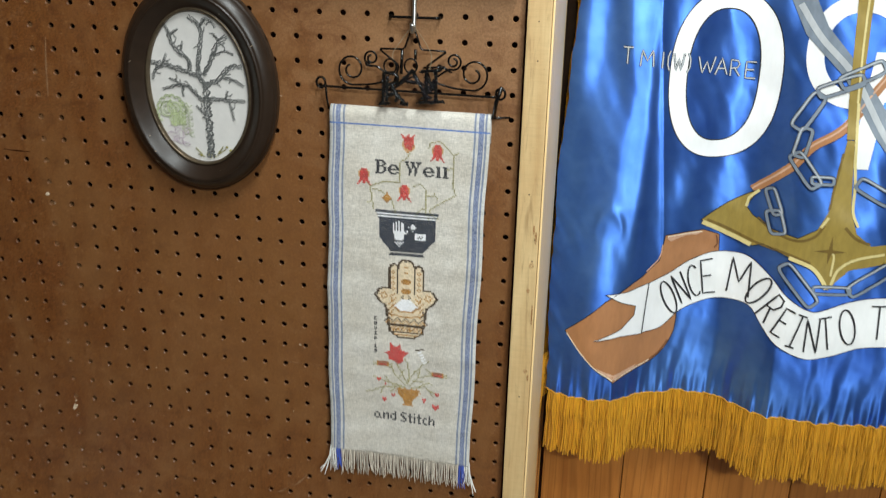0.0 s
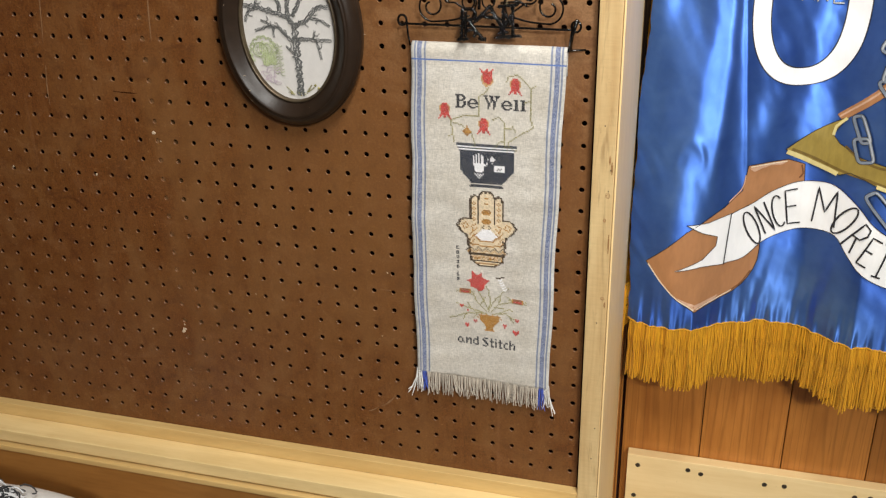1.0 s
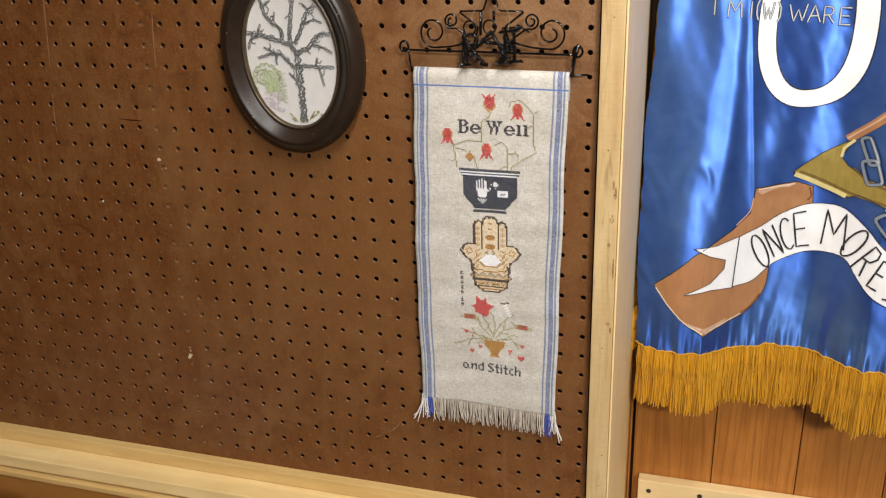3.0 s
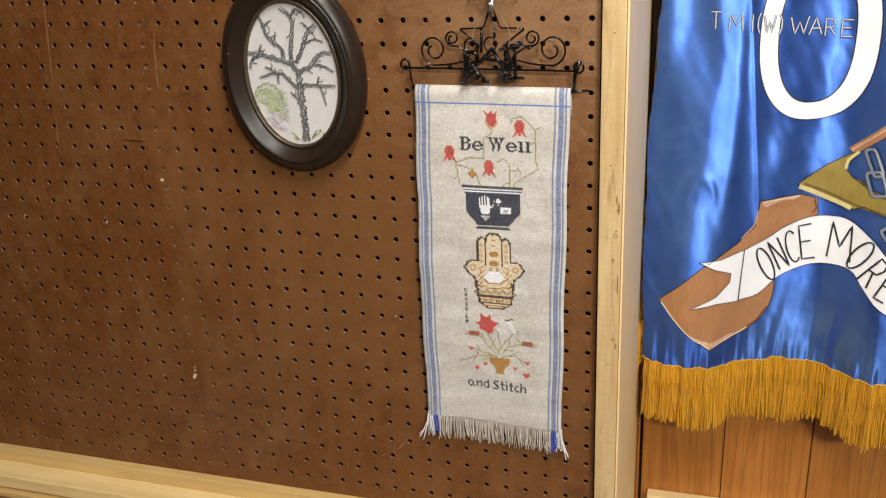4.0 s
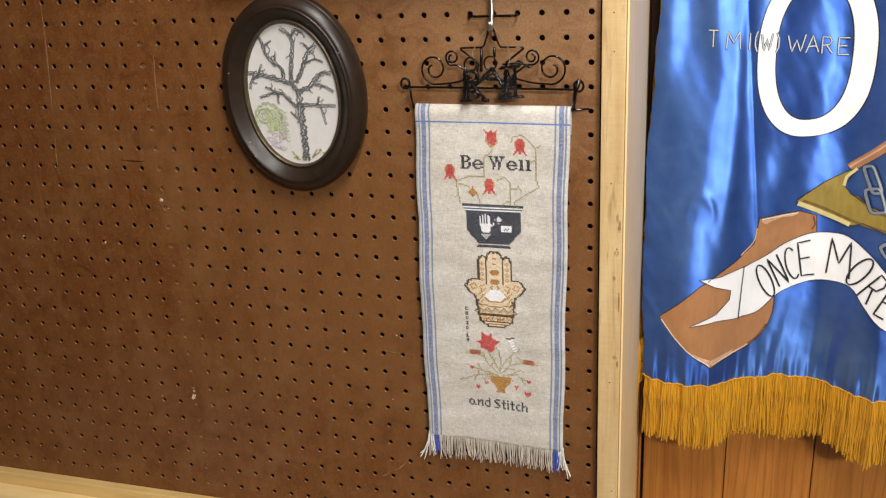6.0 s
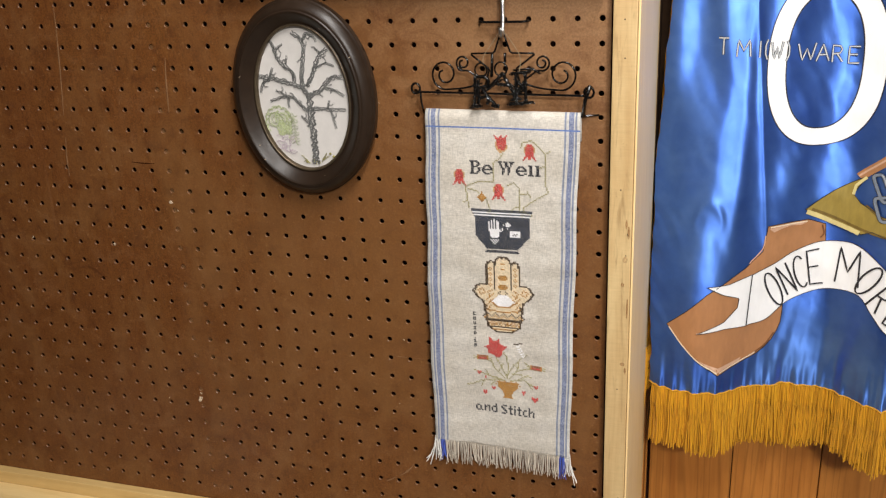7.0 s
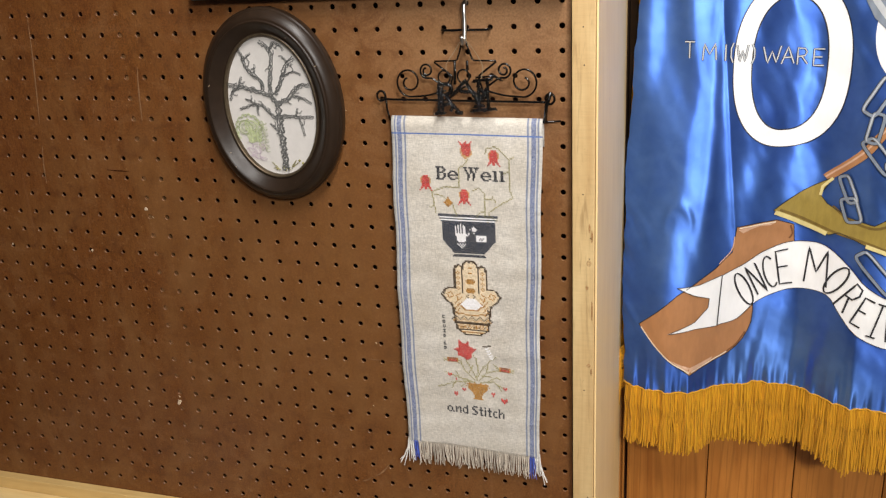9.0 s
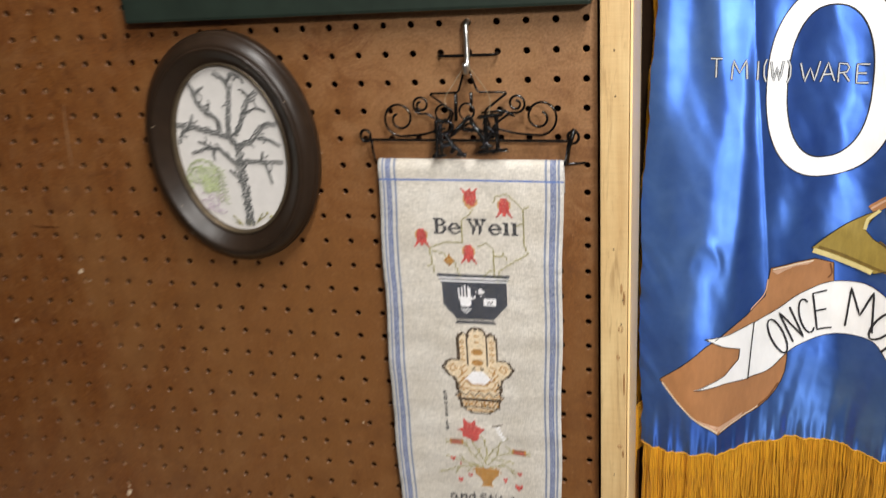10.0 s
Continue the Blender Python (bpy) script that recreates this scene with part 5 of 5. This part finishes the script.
    cv.line([(2, 34), (8, 27), (14, 25), (18, 24)], g), cv.line([(-2, 34), (-10, 26), (-12, 20), (-16, 19), (-20, 17)], g)
    cv.line([(-2, 36), (-14, 33), (-26, 29)], g), cv.line([(-4, 36), (-18, 37), (-28, 42), (-32, 43)], g)
    cv.line([(3, 36), (14, 34), (16, 36), (20, 41)], g), cv.line([(8, 35), (16, 30), (19, 31)], g), cv.line([(8, 27), (9, 20)], g)
    cv.line([(-18, 37), (-21, 43)], g), cv.line([(-14, 33), (-17, 28)], g), cv.line([(16, 36), (23, 39)], g), cv.line([(-8, 35), (-13, 41)], g)
    cv.line([(5, 22), (9, 24)], g), cv.line([(14, 19), (18, 22)], g), cv.line([(4, 30), (12, 30)], g), cv.line([(-6, 28), (-3, 22)], g)
    for c, r in ((-19, 18), (23, 23)):
        cv.fill([(c - 3, r - 2), (c + 3, r - 2), (c + 4, r), (c + 3, r + 2), (c - 3, r + 2), (c - 4, r)], "brown2")
        cv.line([(c - 3, r), (c + 3, r)], "red"), cv.line([(c - 4, r - 2), (c - 4, r + 1)], "gold"), cv.line([(c + 4, r - 2), (c + 4, r + 1)], "gold")
        cv.line([(c - 7, r - 1), (c - 5, r)], g), cv.line([(c + 5, r), (c + 7, r - 1)], g), cv.line([(c - 7, r + 1), (c - 5, r)], g), cv.line([(c + 5, r), (c + 7, r + 1)], g)
    for c, r, w in ((-22, 31, 1.4), (-17, 34, 0.8), (-18, 48, 1.9), (-11, 44, 1.0), (13, 45, 1.6), (23, 39, 1), (22, 50, 2.4)):
        cv.fill([(c - w, r - w), (c, r - w + 1), (c + w, r - w), (c + w, r), (c, r + w + 0.5), (c - w, r)], "red")
        cv.put(c, r, "red")
    cv.fill([(-8, 38), (9, 38), (8, 42), (4, 47), (3, 50), (5, 52), (-4, 52), (-2, 50), (-3, 47), (-7, 42)], "gold")
    for p in ((-6, 37), (-2, 37), (3, 37), (7, 37), (-9, 40), (10, 40)):
        cv.put(*p, "gold")
    for k in range(5):
        cv.line([(8 + k, 6 + 2 * k), (10 + k, 5 + 2 * k)], "white")
    cv.line([(6, 4), (12, 3)], "brown")
    cv.stitch("stitched_urn", cloth, "gold stitched urn with red flowers",
              {"red": "red_floss", "green": "green_floss", "gold": "gold_floss", "white": "white_floss", "brown2": "rust_floss", "brown": "brown_floss"}, 0.00152)
    return root


towel()


def hanger():
    mid, y = -0.1015, -0.014
    root = empty("towel_hanger", mid, y, 1.355)
    tagged(root, "black iron towel hanger with star, scrolls and three beaded letters", "hanger")

    def bar_z(x):
        return 1.325 - 0.015 * (x - mid)
    bm = bmesh.new()
    tube(bm, [(-0.199 + 0.0045 * k, y, bar_z(-0.199 + 0.0045 * k)) for k in range(42)], 0.0013, 8)
    part("bar", bm, "iron", root, smooth=True)
    for x, s in ((-0.199, 1), (-0.009, -1)):
        bm = bmesh.new()
        tube(bm, [(x + 0.0045 * s * 0.3 + 0.0048 * math.cos(t * 0.45), y - 0.002, bar_z(x) + 0.004 + 0.0055 * math.sin(t * 0.45)) for t in range(14)], 0.0013, 8, True)
        part("end_loop", bm, "iron", root, smooth=True)
    bm = bmesh.new()
    tube(bm, [(-0.1935, y, 1.331), (-0.1925, y, 1.315), (-0.1930, y + 0.008, 1.302)], 0.0012, 8)
    part("drop", bm, "iron", root, smooth=True)
    bm = bmesh.new()
    tube(bm, [(-0.009, y - 0.004, 1.335), (-0.014, y - 0.004, 1.320), (-0.0175, y + 0.006, 1.302)], 0.0021, 8)
    part("drop", bm, "iron", root, smooth=True)
    bm = bmesh.new()
    tube(bm, [(-0.1935, -0.0055, 1.3022), (-0.1, -0.006, 1.3012), (-0.019, -0.0072, 1.3012), (-0.0005, -0.009, 1.3030)], 0.0012, 8)
    part("rod", bm, "iron", root, smooth=True)
    # star
    bm = bmesh.new()
    star = []
    for k in range(10):
        r = 0.0370 if k % 2 == 0 else 0.0370 * 0.40
        t = radians(90 + 36 * k)
        star.append((mid + r * math.cos(t), y + 0.001, 1.3555 + r * math.sin(t)))
    dense = []
    for a, b in zip(star, star[1:] + star[:1]):
        a, b = Vector(a), Vector(b)
        dense += [a.lerp(b, t) for t in (0.06, 0.5, 0.94)]
    tube(bm, dense, 0.0011, 6, True)
    part("star", bm, "iron", root, smooth=True)
    # scrolls
    for s in (-1, 1):
        for cx, cz, r0, r1, turns, start, tail in (
                (0.0630, 1.3455, 0.0155, 0.0045, 1.45, -95, [(0.022, 1.336), (0.042, 1.331)]),
                (0.0425, 1.3575, 0.0080, 0.0025, 1.55, -105, [(0.026, 1.3415), (0.036, 1.3485)])):
            pts = [(mid + s * a, y, b) for a, b in tail]
            for k in range(37):
                t = radians(start + k / 36 * turns * 360)
                r = r0 + (r1 - r0) * (k / 36) ** 1.1
                pts.append((mid + s * (cx + r * math.cos(t) * 1.0), y - 0.002 * k / 36, cz + r * math.sin(t) * 1.05))
            bm = bmesh.new()
            tube(bm, smooth_line(pts, 0.0015), 0.0011, 7)
            part("scroll", bm, "iron", root, smooth=True)
    # beaded letters, beads set along the strokes
    rnd = random.Random(8)

    def beaded(bm, cx, base, strokes, thick, beads):
        for line in strokes:
            pts = smooth_line([(cx + a, y - 0.003 + rnd.uniform(-0.001, 0.001), base + b) for a, b in line], 0.0015)
            tube(bm, pts, thick, 6)
            for p in pts:
                for k in range(beads):
                    q = (p[0] + rnd.uniform(-1, 1) * thick, p[1] - thick * rnd.uniform(0.2, 1.0), p[2] + rnd.uniform(-1, 1) * thick)
                    bmesh.ops.create_icosphere(bm, subdivisions=1, radius=rnd.uniform(0.0004, 0.0010), matrix=Matrix.Translation(q))

    figures = (
        [[(-29, 17), (-29.5, 2), (-30, -15)], [(-25.5, 14), (-25.5, 0), (-26, -13)], [(-34, -16), (-29, -15.6), (-23, -15.2)],
         [(-29, 16.5), (-20, 17), (-15, 13), (-17, 7), (-26, 4.5)], [(-21, 4), (-15, -5), (-6, -15)], [(-24, -6), (-17, -5), (-14, -9), (-17, -13)], [(-12, -15), (-3.5, -15)]],
        [[(0.8, 21), (-6, 13), (-15, 4)], [(0.8, 21), (8, 8), (17, -7)], [(-6, 9), (2, 8.5), (10, 7)], [(2.5, 17), (11, 2), (13.5, -6)], [(10, -8), (20, -7)]],
        [[(15, 20), (15.2, 4), (15.6, -12)], [(25, 21), (25.2, 5), (25.4, -10.5)], [(9.6, 20), (20, 21.4), (30.4, 22.4)], [(7.5, -12.6), (20, -11.8), (33.5, -10.4)],
         [(16, 12), (24, 4)], [(16, -2), (24, 12)]])
    for strokes in figures:
        bm = bmesh.new()
        beaded(bm, mid, 1.3272, [[(a * 0.001, b * 0.00096) for a, b in line] for line in strokes], 0.0018, 4)
        part("ornament", bm, "iron", root, "glossy black beaded letter", True)
    bm = bmesh.new()
    for rx, rz in ((-0.0008, 0.0267), (-0.0222, 0.0256)):
        ring = [(mid + rx + 0.0066 * math.cos(t * 0.449), y - 0.004, 1.325 + rz + 0.0072 * math.sin(t * 0.449)) for t in range(14)]
        tube(bm, ring, 0.0010, 6, True)
    tube(bm, [(mid - 0.0102, y - 0.002, 1.367), (mid - 0.0112, y - 0.002, 1.343)], 0.0017, 6)
    tube(bm, [(mid + 0.0033, y - 0.002, 1.368), (mid + 0.0036, y - 0.003, 1.358)], 0.0016, 6)
    tube(bm, [(mid + 0.012, y - 0.002, 1.350), (mid + 0.034, y - 0.003, 1.352)], 0.0012, 6)
    beaded(bm, mid, 1.325, [[(0.024, 0.021), (0.033, 0.026), (0.040, 0.022)]], 0.0012, 2)
    part("middle_ornament", bm, "iron", root, smooth=True)
    return root


hanger()


def peg_hook():
    x = -4 * PITCH
    root = empty("peg_hook", x, 0, 1.41)
    tagged(root, "zinc pegboard hook with a black cross bar in the holes", "hook")
    bm = bmesh.new()
    tube(bm, smooth_line([(x, 0.012, 1.4255), (x, -0.004, 1.4265), (x + 0.0003, -0.009, 1.421), (x + 0.0008, -0.011, 1.405), (x + 0.001, -0.014, 1.390),
                          (x + 0.001, -0.021, 1.386), (x + 0.001, -0.024, 1.394)], 0.002), 0.0024, 10)
    part("hook_wire", bm, "chrome", root, "bright zinc wire", True)
    bm = bmesh.new()
    tube(bm, smooth_line([(-5 * PITCH, 0.01, 1.4005), (-5 * PITCH, -0.004, 1.399), (-5 * PITCH + 0.003, -0.0075, 1.3985), (x, -0.0078, 1.3985),
                          (-3 * PITCH - 0.003, -0.0075, 1.3985), (-3 * PITCH, -0.004, 1.399), (-3 * PITCH, 0.01, 1.4005)], 0.002), 0.0014, 8)
    part("cross_bar", bm, "iron", root, "dark wire bar", True)
    return root


peg_hook()
twine = bmesh.new()
tube(twine, smooth_line([(-0.118, -0.017, 1.350), (-0.122, -0.015, 1.362), (-0.113, -0.015, 1.376), (-0.104, -0.017, 1.388), (-0.0995, -0.020, 1.391),
                         (-0.096, -0.018, 1.387), (-0.088, -0.014, 1.374), (-0.0815, -0.016, 1.362), (-0.083, -0.018, 1.348)], 0.002), 0.00038, 5)
tagged(mesh_object("twine_loop", twine, "twine", True), "thin pale twine tied round the iron hanger", "twine")

# ---- picture above, flecks, board and screws ----


def upper_picture():
    root = empty("wide_picture_frame", -0.21, -0.001, 1.45)
    tagged(root, "dark green wooden picture frame hung on the pegboard", "picture frame")
    l, r, b, t, w = -0.418, 0.006, 1.438, 1.76, 0.035
    for name, dims in (("bottom_rail", (l, r, -0.022, -0.001, b, b + w)), ("top_rail", (l, r, -0.022, -0.001, t - w, t)),
                       ("side_rail", (l, l + w, -0.022, -0.001, b + w + 0.0005, t - w - 0.0005)), ("side_rail", (r - w, r, -0.022, -0.001, b + w + 0.0005, t - w - 0.0005))):
        part(name, box(*dims, 0.003), "green_frame", root)
    part("panel", box(l + w, r - w, -0.010, -0.004, b + w, t - w), "aida", root, "plain pale picture panel")


upper_picture()

rnd = random.Random(31)
flecks = bmesh.new()
for x, z, s in ((-0.537, 1.183, 0.0032), (-0.536, 0.902, 0.0036), (-0.534, 0.911, 0.0014), (-0.633, 1.120, 0.0018), (-0.762, 1.122, 0.0016), (-0.529, 1.171, 0.0012),
                (-0.586, 0.898, 0.0011), (-0.42, 0.97, 0.0010), (-0.71, 0.99, 0.0010), (-0.235, 1.02, 0.0012), (-0.246, 0.93, 0.0010)):
    for k in range(5):
        bmesh.ops.create_icosphere(flecks, subdivisions=1, radius=s * rnd.uniform(0.35, 0.7), matrix=Matrix.LocRotScale(
            (x + rnd.uniform(-s, s) * 0.6, 0.0, z + rnd.uniform(-s, s) * 0.7), None, (1, 0.3, 1)))
tagged(mesh_object("plaster_flecks", flecks, "putty"), "pale plaster flecks stuck on the brown pegboard", "flecks", kind="stuff")



def scuff(points, width, material, label, category):
    """A shallow raised or torn mark on the face of the board, tapering to both ends."""
    pts = smooth_line([(x, 0, z) for x, z in points], 0.004)
    bm = bmesh.new()
    last = len(pts) - 1
    for i, p in enumerate(pts):
        w = pts[min(i + 1, last)] - pts[max(i - 1, 0)]
        side = Vector((-w.z, 0, w.x)).normalized() * width * (0.25 + 0.75 * math.sin(math.pi * i / last)) * rnd.uniform(0.6, 1.2) / 2
        row = [bm.verts.new(p + k * side + Vector((0, -0.0002 - 0.0003 * (1 - abs(k)), 0))) for k in (-1, 0, 1)]
        if i:
            for k in (0, 1):
                bm.faces.new((before[k], before[k + 1], row[k + 1], row[k]))
        before = row
    tagged(mesh_object("scuff", bm, material, True), label, category, "marks on the pegboard")


for points, width in (([(-0.5160, 1.362), (-0.5190, 1.335), (-0.5215, 1.296)], 0.0026), ([(-0.662, 1.424), (-0.665, 1.385), (-0.671, 1.330), (-0.676, 1.29)], 0.0022),
                      ([(-0.679, 1.262), (-0.683, 1.235), (-0.684, 1.210)], 0.0024), ([(-0.250, 0.9965), (-0.242, 0.9962), (-0.232, 0.9960)], 0.0009),
                      ([(-0.2245, 0.996), (-0.217, 0.9958), (-0.209, 0.9957)], 0.0008), ([(-0.231, 0.8445), (-0.238, 0.835), (-0.247, 0.8265), (-0.2535, 0.823)], 0.0026),
                      ([(-0.2570, 0.8215), (-0.263, 0.8165), (-0.272, 0.8125)], 0.0020)):
    scuff(points, width, "scuffed", "pale scuff rubbed into the brown pegboard", "scuff")
scuff([(-0.586, 1.2325), (-0.572, 1.2315), (-0.552, 1.2312)], 0.0014, "gouge", "dark gouge in the brown pegboard", "gouge")

board = empty("pale_board", 0.5, 0.29, 0.45)
tagged(board, "pale pine board screwed onto the wooden planks", "board")
part("panel", box(0.058, 1.10, 0.279, 0.2985, 0.30, 0.6055, 0.0012), "ply", board)
screw_data = None
for x, z in ((0.075, 0.587), (0.153, 0.591), (0.173, 0.587), (0.269, 0.585), (0.298, 0.587), (0.072, 0.527), (0.399, 0.586), (0.421, 0.588), (0.52, 0.586), (0.545, 0.585)):
    if screw_data is None:
        bm = bmesh.new()
        bmesh.ops.create_cone(bm, cap_ends=True, segments=14, radius1=0.0042, radius2=0.0034, depth=0.0012, matrix=pose(0, 0, 0, 90))
        box(-0.003, 0.003, -0.0008, 0.0002, -0.0004, 0.0004, bm=bm)
        first = part("screw", bm, "screw", board, "dark screw head")
        screw_data = first.data
        ob = first
    else:
        ob = new("screw", screw_data)
        ob.parent, ob.matrix_parent_inverse = board, board.matrix_basis.inverted()
    ob.matrix_basis = pose(x, 0.2787, z, 0, 30 * x * 10)

# bench with a cotton bundle and yarn, below the ledge
bench = empty("bench", -0.9, -0.2, 0.0)
tagged(bench, "plain wooden bench under the pegboard", "bench")
part("top", box(-1.6, -0.55, -0.34, -0.072, 0.595, 0.62, 0.003), "stained", bench)
for x in (-1.55, -0.64):
    for y in (-0.32, -0.12):
        part("leg", box(x, x + 0.04, y, y + 0.04, 0.0, 0.594, 0.002), "stained", bench)


def bundle():
    rows = []
    n, m = 40, 28
    for i in range(n + 1):
        row = []
        for j in range(m + 1):
            u, v = 2 * i / n - 1, 2 * j / m - 1
            x, y = -0.797 + 0.213 * u, -0.20 + 0.075 * v
            d = max(0, 1 - abs(u) ** 7) * max(0, 1 - abs(v) ** 3)
            z = 0.6205 + 0.113 * d ** 0.4 + 0.008 * noise.noise((x * 14, y * 14, 0.3)) * d
            row.append((x, y, z))
        rows.append(row)
    tagged(mesh_object("folded_cotton", grid_mesh(rows), "cotton", True), "folded white cotton bundle lying on the bench", "cloth")


bundle()
rnd = random.Random(77)
bm = bmesh.new()
for k in range(420):
    cx, cy = -0.732 + rnd.gauss(0, 0.022), -0.212 + rnd.gauss(0, 0.011)
    a, r = rnd.uniform(0, 6.28), rnd.uniform(0.006, 0.018)
    lift = rnd.uniform(0, 0.006)
    pts = [(cx + r * math.cos(a + 0.5 * t), cy + r * 0.6 * math.sin(a + 0.5 * t), 0.7400 + lift + 0.003 * math.sin(t + k)) for t in range(7)]
    tube(bm, smooth_line(pts, 0.004), 0.0011, 5)
tagged(mesh_object("yarn_tangle", bm, "yarn", True), "tangle of black and white yarn on the cotton bundle", "yarn")

# lamps on the ceiling, out of view; the second is an added fill
for x, y, z, w, tilt in ((1.25, -2.30, 2.27, 0.6, 45), (0.60, -3.10, 2.27, 1.2, 50)):
    lamp = empty("ceiling_lamp", x, y - 0.05, 2.4)
    tagged(lamp, "white tilted strip lamp hung under the ceiling", "lamp", "ceiling lamps")
    housing = box(-w / 2 - 0.02, w / 2 + 0.02, -0.09, 0.09, 0.004, 0.03, 0.004)
    housing.transform(pose(x, y, z, tilt))
    part("housing", housing, "ceiling", lamp)
    for dx in (-0.4 * w, 0.4 * w - 0.02):
        part("bracket", box(x + dx, x + dx + 0.02, y - 0.045, y - 0.02, z + 0.03, 2.3995), "ceiling", lamp)

lamp = empty("ceiling_lamp", 0.22, -0.80, 2.4)
tagged(lamp, "white fluorescent batten lamp on the ceiling", "lamp", "ceiling lamps")
part("housing", box(0.14, 0.30, -1.32, -0.28, 2.365, 2.3995, 0.004), "ceiling", lamp)

# ---- planks of the wall behind ----
edges = [-0.085, 0.043, 0.168, 0.291, 0.413, 0.538, 0.665, 0.79, 0.915, 1.04]
north = bpy.data.objects["wall_north"]
for a, b in zip(edges, edges[1:]):
    gap = 0.004 if abs(a - 0.043) < 0.001 else 0.0006
    bm = box(a + gap, b - 0.0006, BACK, BACK + 0.015, 0.0, 2.399, 0.0012)
    part("plank", bm, "planks", north)
for a, b in ((-2.39, -0.086), (1.041, 2.39)):
    part("plank", box(a, b, BACK, BACK + 0.015, 0.0, 2.399, 0.002), "planks", north)
